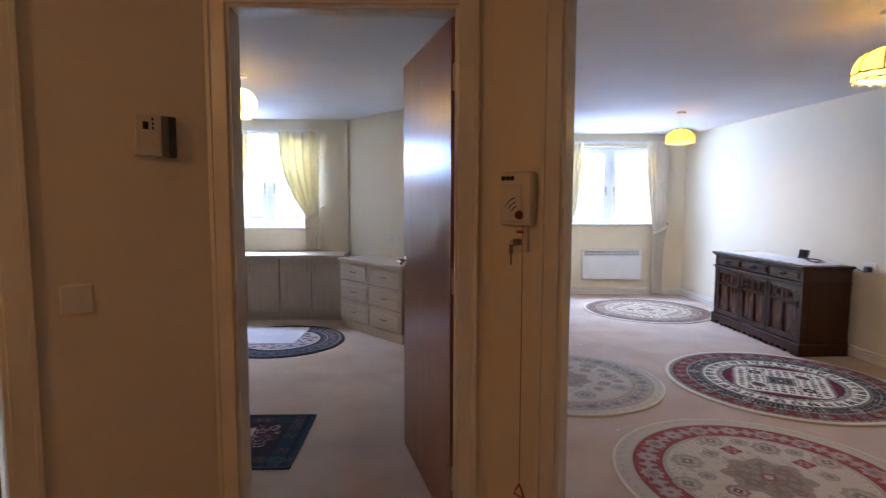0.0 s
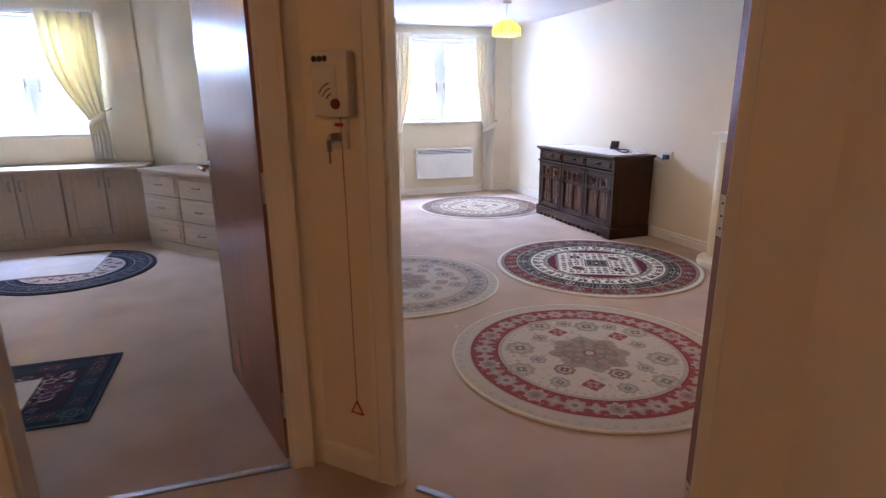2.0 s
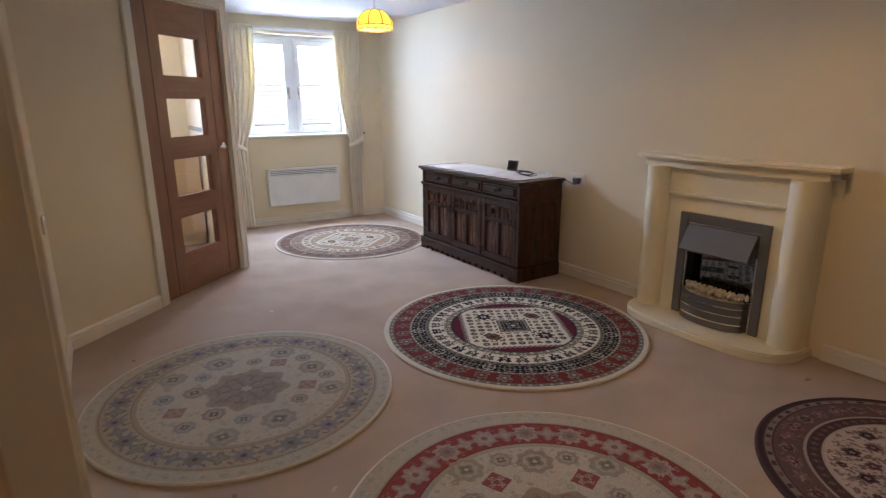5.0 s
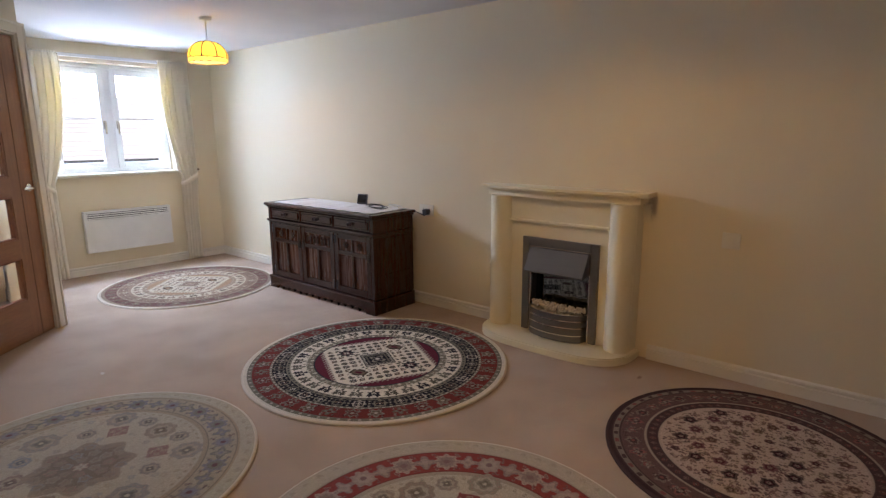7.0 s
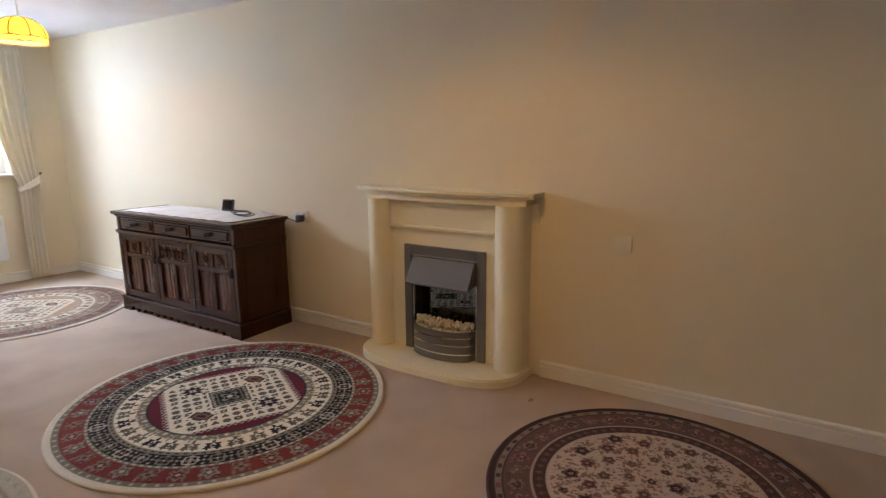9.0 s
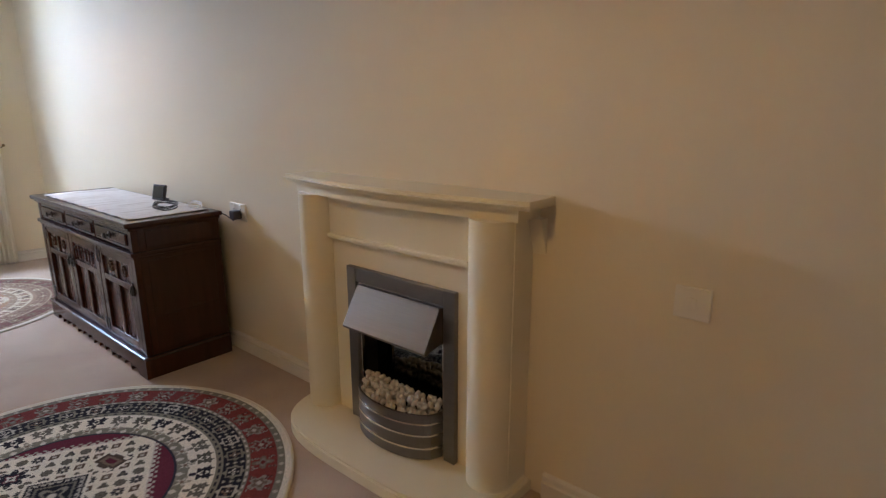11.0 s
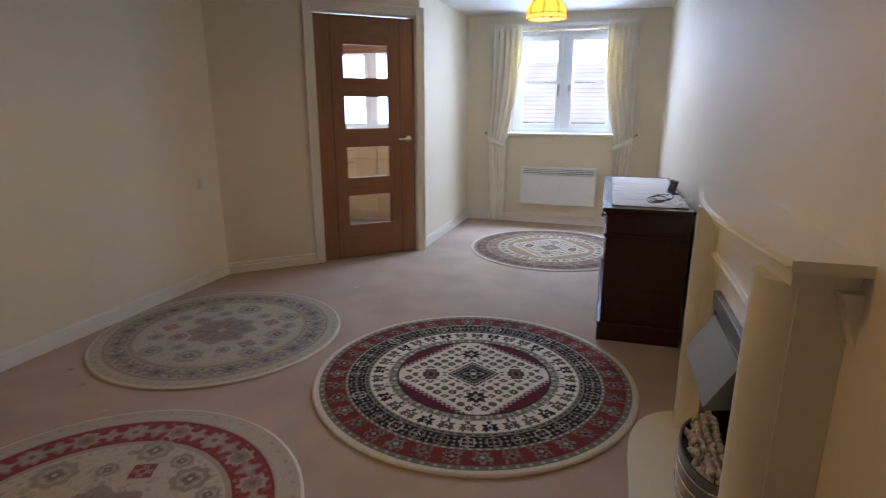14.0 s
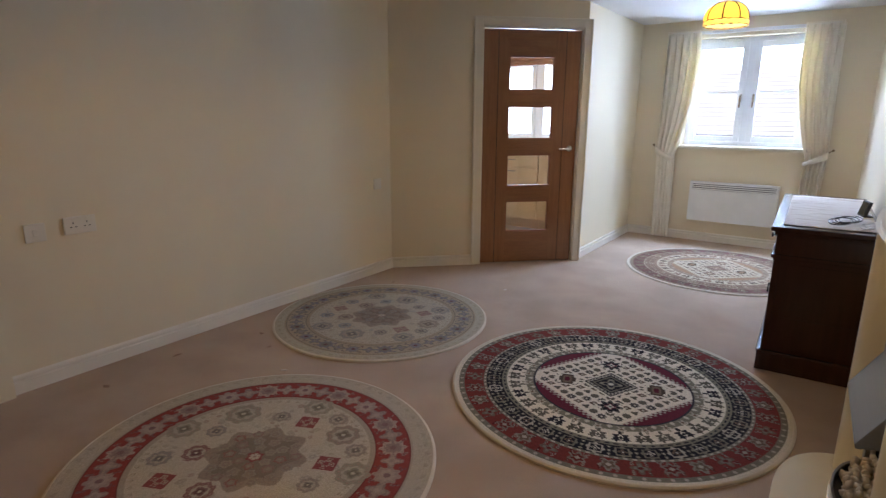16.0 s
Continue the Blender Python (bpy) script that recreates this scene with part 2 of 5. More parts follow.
def lever(parent, x, z, y, side, reach):
    """A lever handle with its round rose, on the leaf's face y; side +1 or -1 is the way out of the face, reach +1 or -1 the lever's way."""
    bm = bmesh.new()
    turn = pose(x, y, z, -90 * side, 0, 0)
    lathe(bm, [(0, 0), (0.026, 0), (0.026, 0.006), (0.022, 0.009), (0, 0.009)], 20, turn)
    tube(bm, [(x, y, z), (x, y + side * 0.045, z), (x + reach * 0.02, y + side * 0.052, z), (x + reach * 0.115, y + side * 0.050, z)], 0.009, 10)
    return part("lever_handle", bm, M_CHROME, parent, "polished chrome lever handle on a round rose", smooth=True)


def hinge(parent, x, y, z):
    h = part("hinge", boxes((x - 0.012, x + 0.012, y - 0.003, y + 0.003, z - 0.05, z + 0.05)), M_CHROME, parent, "steel butt hinge")
    return h


def flush_door(name, m, label, w=0.826, thick=0.042, side=1):
    """A plain oak-veneered leaf, x from the hinge, thickness towards -y."""
    d = thing(name, m, label, "door", kind="structure")
    part("leaf", boxes((0.007, w - 0.007, -thick, 0, 0.006, 1.975)), M_REDOAK, d)
    part("lipping", boxes((0, 0.007, -thick, 0, 0.006, 1.975), (w - 0.007, w, -thick, 0, 0.006, 1.975)), M_OAKL, d, "dark brown hardwood edge lipping")
    lever(d, w - 0.06, 1.0, 0, 1, -1)
    lever(d, w - 0.06, 1.0, -thick, -1, -1)
    for z in (0.22, 1.0, 1.76):
        part("hinge", boxes((-0.0025, 0, -thick + 0.008, -0.004, z - 0.05, z + 0.05)), M_CHROME, d, "steel butt hinge plate")
        for k in (-0.03, 0.0, 0.03):
            part("screw", lathe(bmesh.new(), [(0, 0.001), (0.003, 0.001), (0.003, 0)], 8, pose(-0.0025, -thick / 2, z + k, 0, -90, 0)), M_BLACK, d.children[-1])
    return d


M_REDOAK = mat("red_brown_veneer", (0.25, 0.103, 0.046), 0.27, second=(0.285, 0.12, 0.054), scale=2.0, stretch=(9, 9, 1), detail=5, spread=(0.3, 0.7))

lining("door_frame_1", pose(0.51, 2.75, 0, 0, 0, 180), 0.80, 1.985, 0.1, "cream gloss painted frame round the bedroom doorway")
lining("door_frame_2", pose(1.65 - 0.236 * 0.7071, 1.745 + 0.236 * 0.7071, 0, 0, 0, 135), 0.879, 1.985, 0.05, "cream gloss painted frame round the living room doorway", True)
lining("door_frame_3", pose(KX + 0.42 * kc, KY + 0.42 * ks, 0, 0, 0, 180 + KDIR), 0.84, 1.985, 0.1, "cream gloss painted frame round the glazed kitchen door")
lining("door_frame_4", pose(-0.36 - 0.64 * 0.7071, 2.75 - 0.64 * 0.7071, 0, 0, 0, 225), 0.80, 1.985, 0.1, "cream gloss painted frame round the closed hall door")

flush_door("door_1", pose(0.497, 2.805, 0, 0, 0, 105.4), "open red-brown wood veneer bedroom door with a chrome lever")
flush_door("door_2", pose(1.65 - 0.25 * 0.7071 + 0.062, 1.745 + 0.25 * 0.7071 + 0.062, 0, 0, 0, -18), "red-brown wood veneer living room door standing wide open")
cd = flush_door("door_4", pose(-0.36 - 0.655 * 0.7071 - 0.02, 2.75 - 0.655 * 0.7071 + 0.02, 0, 0, 0, 225), "closed red-brown wood veneer door in the hall", w=0.77)


def glazed_door(name, m, label):
    """Oak leaf with four clear panes, x from -0.42 to 0.42, front at y = 0, room towards +y."""
    d = thing(name, m, label, "door", kind="structure")
    t, x0, x1 = 0.044, -0.20, 0.20
    gx = 0.292
    rows = [(1.775 - 0.405 * i - 0.28, 1.775 - 0.405 * i) for i in range(4)]
    for s in (-1, 1):
        a, b = sorted((s * (gx + 0.003), s * 0.417))
        part("stile", boxes((a, b, -t, 0, 0.008, 1.978), bevel=0.0015), M_OAK, d)
        # groove drawn as a dark strip set just below the face
        a, b = sorted((s * (gx - 0.003), s * (gx + 0.003)))
        part("inlay_strip", boxes((a, b, -t + 0.001, -0.002, 0.008, 1.978)), M_GROOVE, d, "dark groove line beside the stile")
        a, b = sorted((s * x1, s * (gx - 0.003)))
        part("inner_stile", boxes((a, b, -t, 0, 0.008, 1.978)), M_OAK, d)
    zs = [0.008] + [z for r in reversed(rows) for z in r] + [1.978]
    for z0, z1 in zip(zs[0::2], zs[1::2]):
        part("rail", boxes((x0, x1, -t, 0, z0, z1)), M_OAKX, d)
    for z0, z1 in rows:
        g = part("glass_pane", boxes((x0, x1, -0.025, -0.019, z0, z1)), M_GLASS, d, "clear glass pane")
        g.visible_shadow = False
        bm = bmesh.new()
        for y0, y1 in ((-0.019, -0.004), (-t + 0.004, -0.025)):
            for s in ((x0, x1, y0, y1, z0, z0 + 0.012), (x0, x1, y0, y1, z1 - 0.012, z1), (x0, x0 + 0.012, y0, y1, z0 + 0.012, z1 - 0.012), (x1 - 0.012, x1, y0, y1, z0 + 0.012, z1 - 0.012)):
                box(bm, *s)
        part("glazing_bead", bm, M_OAKL, d)
    lever(d, -0.36, 1.01, 0, 1, 1)
    lever(d, -0.36, 1.01, -t, -1, 1)
    for z in (0.25, 1.0, 1.74):
        part("hinge", boxes((0.417, 0.4195, -0.03, 0.004, z - 0.045, z + 0.045)), M_CHROME, d, "steel butt hinge")
    return d


M_OAKX = wood("oak_veneer_cross", (0.235, 0.098, 0.036), (0.30, 0.135, 0.052), 0.4, along='x')
glazed_door("door_3", pose(KX + 0.03 * ks, KY - 0.03 * kc, 0, 0, 0, 180 + KDIR) @ pose(0, -0.045, 0), "closed golden oak door with four clear glass panes")


def skirting(a, b, gap=(), m=M_SKIRT):
    """A moulded board along the face from a to b (room on the left of that way), with gaps (s0, s1) for doors."""
    dx, dy = b[0] - a[0], b[1] - a[1]
    n = math.hypot(dx, dy)
    prof = [(0, 0), (0.017, 0), (0.017, 0.058), (0.007, 0.062), (0.007, 0.068), (0.015, 0.072), (0.013, 0.083), (0.004, 0.090), (0, 0.090)]
    s, runs = 0.0, []
    for g0, g1 in sorted(gap):
        runs.append((s, g0))
        s = g1
    runs.append((s, n))
    for s0, s1 in runs:
        if s1 - s0 > 0.01:
            solid("baseboard", prism(bmesh.new(), prof, s0, s1, 'x'), m, "cream gloss moulded skirting board along the wall", "skirting", "structure",
                  pose(a[0], a[1], 0, 0, 0, math.degrees(math.atan2(dy, dx))))


skirting((east(0.6), 0.6), (east(8.36), 8.36), [(3.39 - 0.6, 4.55 - 0.6)])
skirting((4.0, 8.36), (1.845, 8.36))
skirting((1.845, 8.36), (1.845, 6.80))
skirting((KX + 0.47 * kc, KY + 0.47 * ks), (KX - 1.205 * kc, KY - 1.205 * ks), [(0.0, 0.47 + 0.42 + 0.086)])
skirting((0.655, 5.63), (0.655, 2.83))
skirting((1.65 - 1.175 * 0.7071, 1.745 + 1.175 * 0.7071), (0.64, 2.755))
skirting((-0.375, 2.735), (-0.36 - 0.55 * 0.7071, 2.75 - 0.55 * 0.7071))
skirting((-2.7, 2.85), (-0.38, 2.85))


def threshold(name, a, b):
    mid, ang = ((a[0] + b[0]) / 2, (a[1] + b[1]) / 2), math.degrees(math.atan2(b[1] - a[1], b[0] - a[0]))
    n = math.hypot(b[0] - a[0], b[1] - a[1])
    bm = prism(bmesh.new(), [(-0.018, 0.0), (0.018, 0.0), (0.012, 0.005), (-0.012, 0.005)], -n / 2, n / 2, 'x')
    solid(name, bm, M_STEEL, "worn metal carpet strip across the doorway", "door bar", "structure", pose(*mid, 0, 0, 0, ang), group="door bars")


threshold("threshold_strip", (-0.29, 2.765), (0.51, 2.765))
threshold("threshold_strip", (0.915, 2.505), (1.465, 1.955))


# ---- windows ----
def window(name, m, label, w, z0, z1, vents=True):
    """Two side-hung white casements. x across from 0 to w, y = 0 at the wall's inner face, outside towards +y."""
    t = thing(name, m, label, "window", kind="structure")
    y0, y1, f = 0.13, 0.20, 0.045
    part("window_frame", boxes((0, f, y0, y1, z0, z1), (w - f, w, y0, y1, z0, z1), (f, w - f, y0, y1, z0, z0 + f), (f, w - f, y0, y1, z1 - f, z1), (w / 2 - 0.03, w / 2 + 0.03, y0, y1, z0 + f, z1 - f), bevel=0.003), M_UPVC, t)
    for k in (0, 1):
        a, b = (f, w / 2 - 0.03) if k == 0 else (w / 2 + 0.03, w - f)
        s, ya, yb = 0.055, y0 - 0.014, y1 - 0.012
        c = part("casement", boxes((a, a + s, ya, yb, z0 + f, z1 - f), (b - s, b, ya, yb, z0 + f, z1 - f), (a + s, b - s, ya, yb, z0 + f, z0 + f + s), (a + s, b - s, ya, yb, z1 - f - s, z1 - f), bevel=0.004), M_UPVC, t)
        g = part("pane", boxes((a + s, b - s, y0 + 0.02, y0 + 0.026, z0 + f + s, z1 - f - s)), M_GLASS, c, "clear glass pane")
        g.visible_shadow = False
        zb = (z0 + z1) / 2 + 0.005
        part("glazing_bar", boxes((a + s, b - s, y0 + 0.010, y0 + 0.019, zb - 0.009, zb + 0.009)), M_UPVC, c)
        hx = b - 0.028 if k == 0 else a + 0.028
        bm = boxes((hx - 0.012, hx + 0.012, ya - 0.010, ya, 1.42, 1.50), bevel=0.003)
        box(bm, hx - 0.008, hx + 0.008, ya - 0.032, ya - 0.010, 1.47, 1.49, bevel=0.003)
        box(bm, hx - 0.009, hx + 0.009, ya - 0.036, ya - 0.022, 1.37, 1.49, bevel=0.004)
        part("window_handle", bm, M_CHROME, c, "silver window handle")
    if vents:
        for a in (0.08, w / 2 + 0.05):
            part("trickle_vent", boxes((a, a + w / 2 - 0.14, y0 - 0.016, y0 - 0.001, z1 - 0.034, z1 - 0.014), bevel=0.003), M_WHITE, t)
    bm = boxes((-0.035, w + 0.035, -0.055, y0, z0 - 0.028, z0 + 0.003), bevel=0.006)
    part("window_sill", bm, M_TRIM, t, "white gloss sill board")
    return t


window("window_1", pose(2.33, 8.36, 0), "white two-light casement window above the panel heater", 1.10, WIN_Z0 + 0.003, WIN_Z1)
window("window_2", pose(-2.04, 7.13, 0), "white two-light casement window over fitted bedroom cupboards", 1.11, WIN_Z0 + 0.003, WIN_Z1)
window("window_3", pose(0.0, 8.36, 0), "white casement window over the kitchen worktop", 1.20, 0.963, WIN_Z1, False)


# ---- outside ----
M_TILE = mat("weathered_roof_tiles", (0.44, 0.42, 0.40), 0.85, second=(0.36, 0.34, 0.33), scale=1.3, bump=0.3, bump_scale=30)
M_RENDER = mat("pale_render", (0.62, 0.58, 0.50), 0.85, scale=1.0, bump=0.2, bump_scale=60)
M_GRASS = mat("outdoor_ground", (0.10, 0.11, 0.08), 0.95, second=(0.07, 0.08, 0.05), scale=0.3)
solid("ground", boxes((-2000, 2000, -2000, 2000, -3.6, -3.5)), M_GRASS, "distant outdoor ground below the flats", "ground", "structure")
nb = thing("neighbour_house", pose(1.0, 24.0, -3.5), "pale rendered house with a weathered tiled roof opposite", "house")
part("wall", boxes((-14, 14, 0, 7, 0, 4.0)), M_RENDER, nb)
bm = bmesh.new()
for i in range(26):
    y, z = -0.35 + 0.2 * i, 4.05 + 0.155 * i
    prism(bm, [(y, z), (y + 0.23, z + 0.155), (y + 0.23, z + 0.195), (y, z + 0.045)], -14.3, 14.3, 'x')
roof = part("roof", bm, M_TILE, nb, "rows of overlapping grey-brown roof tiles")
part("gutter", tube(bmesh.new(), [(-14.3, -0.45, 4.02), (14.3, -0.45, 4.02)], 0.07), M_BLACK, nb, "dark rain gutter under the eaves")


# ---- rugs ----
def lin(h):
    v = [int(h[i:i + 2], 16) / 255 for i in (0, 2, 4)]
    return np.array([c / 12.92 if c < 0.04045 else ((c + 0.055) / 1.055) ** 2.4 for c in v])


class Cloth:
    """Colours woven over points of a rug: x, y in radii, r and a the polar place."""

    def __init__(self, x, y, base):
        self.x, self.y = x, y
        self.r, self.a = np.hypot(x, y), np.arctan2(y, x)
        self.c = np.tile(base, (len(x), 1)).astype(float)
        self.rng = np.random.default_rng(7)
        self.ringed = bool(np.all(np.diff(self.r) > -1e-7))

    def near(self, cx, cy, size):
        """The stretch of points whose radius can lie within size of (cx, cy)."""
        if not self.ringed:
            return slice(0, len(self.r))
        d = math.hypot(cx, cy)
        return slice(int(np.searchsorted(self.r, d - size - 1e-4)), int(np.searchsorted(self.r, d + size + 1e-4)))

    def put(self, part_, mask, colour):
        self.c[part_][mask] = colour

    def fill(self, mask, colour):
        self.c[mask] = colour

    def ring(self, r0, r1, colour):
        self.fill((self.r >= r0) & (self.r < r1), colour)

    def local(self, cx, cy, turn, s):
        dx, dy = self.x[s] - cx, self.y[s] - cy
        c, s = math.cos(turn), math.sin(turn)
        return dx * c + dy * s, -dx * s + dy * c

    def flower(self, cx, cy, size, n, outer, inner, heart, turn=0.0, depth=0.13):
        s = self.near(cx, cy, size)
        u, v = self.local(cx, cy, turn, s)
        d = np.hypot(u, v)
        k = np.nonzero(d < size)[0]
        d, b = d[k], np.arctan2(v[k], u[k])
        edge = size * (1 - depth + depth * np.cos(n * b))
        self.put(s, k[d < edge], outer)
        self.put(s, k[d < edge * 0.66], inner)
        self.put(s, k[(d < edge * 0.86) & (d > edge * 0.76) & (np.cos(2 * n * b) > 0.2)], inner * 0.6 + heart * 0.4)
        self.put(s, k[d < size * 0.24], heart)

    def diamond(self, cx, cy, size, colour, turn=0.0, wide=1.0):
        s = self.near(cx, cy, size * max(1, wide))
        u, v = self.local(cx, cy, turn, s)
        self.put(s, np.abs(u) / wide + np.abs(v) < size, colour)

    def square(self, cx, cy, size, colour, turn=0.0, tall=1.0):
        s = self.near(cx, cy, size * 1.5 * max(1, tall))
        u, v = self.local(cx, cy, turn, s)
        self.put(s, (np.abs(u) < size) & (np.abs(v) < size * tall), colour)

    def star(self, cx, cy, size, colour, turn=0.0):
        s = self.near(cx, cy, size * 1.1)
        u, v = self.local(cx, cy, turn, s)
        a, b = np.maximum(np.abs(u), np.abs(v)), (np.abs(u) + np.abs(v)) / 1.414
        self.put(s, (a < size * 0.74) | (b < size * 0.74), colour)

    def band(self, r0, r1, n, kinds, shift=0.0):
        """n motifs round a band, in turn from kinds: (outer, inner, heart, petals, size, depth)."""
        mid, half = (r0 + r1) / 2, (r1 - r0) / 2
        for i in range(n):
            o, p, h, k, s, d = kinds[i % len(kinds)]
            b = 2 * math.pi * (i + shift) / n
            self.flower(mid * math.cos(b), mid * math.sin(b), half * s, k, o, p, h, b, d)


def cloth_mat(name, rough=0.95):
    m = bpy.data.materials.new(name)
    m.use_nodes = True
    n, k = m.node_tree.nodes, m.node_tree.links
    b = n["Principled BSDF"]
    b.inputs["Roughness"].default_value, b.inputs["Specular IOR Level"].default_value = rough, 0.08
    at = n.new("ShaderNodeAttribute")
    at.attribute_name = "weave"
    co = n.new("ShaderNodeTexCoord")
    nz = n.new("ShaderNodeTexNoise")
    nz.inputs["Scale"].default_value, nz.inputs["Detail"].default_value = 330, 2
    k.new(co.outputs["Object"], nz.inputs["Vector"])
    rp = n.new("ShaderNodeValToRGB")
    rp.color_ramp.elements[0].position, rp.color_ramp.elements[1].position = 0.3, 0.65
    rp.color_ramp.elements[0].color = (0.55, 0.55, 0.55, 1)
    k.new(nz.outputs["Fac"], rp.inputs[0])
    mx = n.new("ShaderNodeMix")
    mx.data_type, mx.blend_type = 'RGBA', 'MULTIPLY'
    mx.inputs["Factor"].default_value = 0.7
    k.new(at.outputs["Color"], mx.inputs["A"])
    k.new(rp.outputs[0], mx.inputs["B"])
    k.new(mx.outputs["Result"], b.inputs["Base Color"])
    bp = n.new("ShaderNodeBump")
    bp.inputs["Strength"].default_value, bp.inputs["Distance"].default_value = 0.7, 0.003
    k.new(nz.outputs["Fac"], bp.inputs["Height"])
    k.new(bp.outputs[0], b.inputs["Normal"])
    return m


M_CLOTH = cloth_mat("woven_wool_pile")


def woven(name, xs, ys, faces, paint, base, scale, thick, parent, wave=0.0012):
    """A pile sheet: points in metres, coloured by paint, with a rim that turns down to the floor."""
    c = Cloth(xs / scale, ys / scale, base)
    paint(c)
    z = thick + wave * np.sin(xs * 9 + 1) * np.cos(ys * 8)
    me = bpy.data.meshes.new(name)
    me.from_pydata(np.c_[xs, ys, z].tolist(), [], faces)
    at = me.attributes.new("weave", 'FLOAT_COLOR', 'POINT')
    at.data.foreach_set("color", np.c_[c.c * c.rng.uniform(0.88, 1.06, (len(xs), 1)), np.ones(len(xs))].astype(np.float32).ravel())
    me.materials.append(M_CLOTH)
    ob = new(name, me)
    ob.parent = parent
    return ob


def round_rug(m, radius_in, paint, base, binding, label, nr=120, na=620, thick=0.011, group="round patterned rugs"):
    t = thing("rug", m, label, "rug", group)
    radius = radius_in + 0.008
    rim = radius * 0.982
    rr = np.linspace(0, 1, nr) ** 0.85 * rim
    aa = np.linspace(0, 2 * math.pi, na, endpoint=False)
    xs, ys = (rr[:, None] * np.cos(aa)).ravel(), (rr[:, None] * np.sin(aa)).ravel()
    faces = []
    for i in range(nr - 1):
        p, q = i * na, (i + 1) * na
        faces += [(p + j, q + j, q + (j + 1) % na, p + (j + 1) % na) for j in range(na)]
    woven("woven_face", xs, ys, faces, paint, base, radius, thick, t)
    bm = bmesh.new()
    lathe(bm, [(rim - 0.001, thick - 0.004), (rim, thick + 0.0015), (rim + radius * 0.009, thick + 0.001), (radius, thick * 0.6), (radius, 0.0)], 160)
    part("binding", bm, binding, t, "whipped cream edge binding", smooth=True)
    return t


CREAM, PALE, RED, NAVY, GREY, SAGE, TAUPE, MAROON, PINK, BLUE = (lin(h) for h in
    ("e6dcc6", "cfc6b4", "7f3331", "26252e", "8b8479", "7f7c66", "8a7460", "6c2636", "c48c86", "6f7788"))
M_BINDING = mat("cream_wool_binding", (0.70, 0.63, 0.52), 0.95, scale=30, bump=0.6, bump_scale=300, spec=0.05)
M_BINDDARK = mat("mauve_wool_binding", (0.075, 0.045, 0.042), 0.95, scale=30, bump=0.6, bump_scale=300, spec=0.05)
M_BINDBLUE = mat("slate_blue_binding", (0.06, 0.08, 0.09), 0.95, scale=30, bump=0.6, bump_scale=300, spec=0.05)


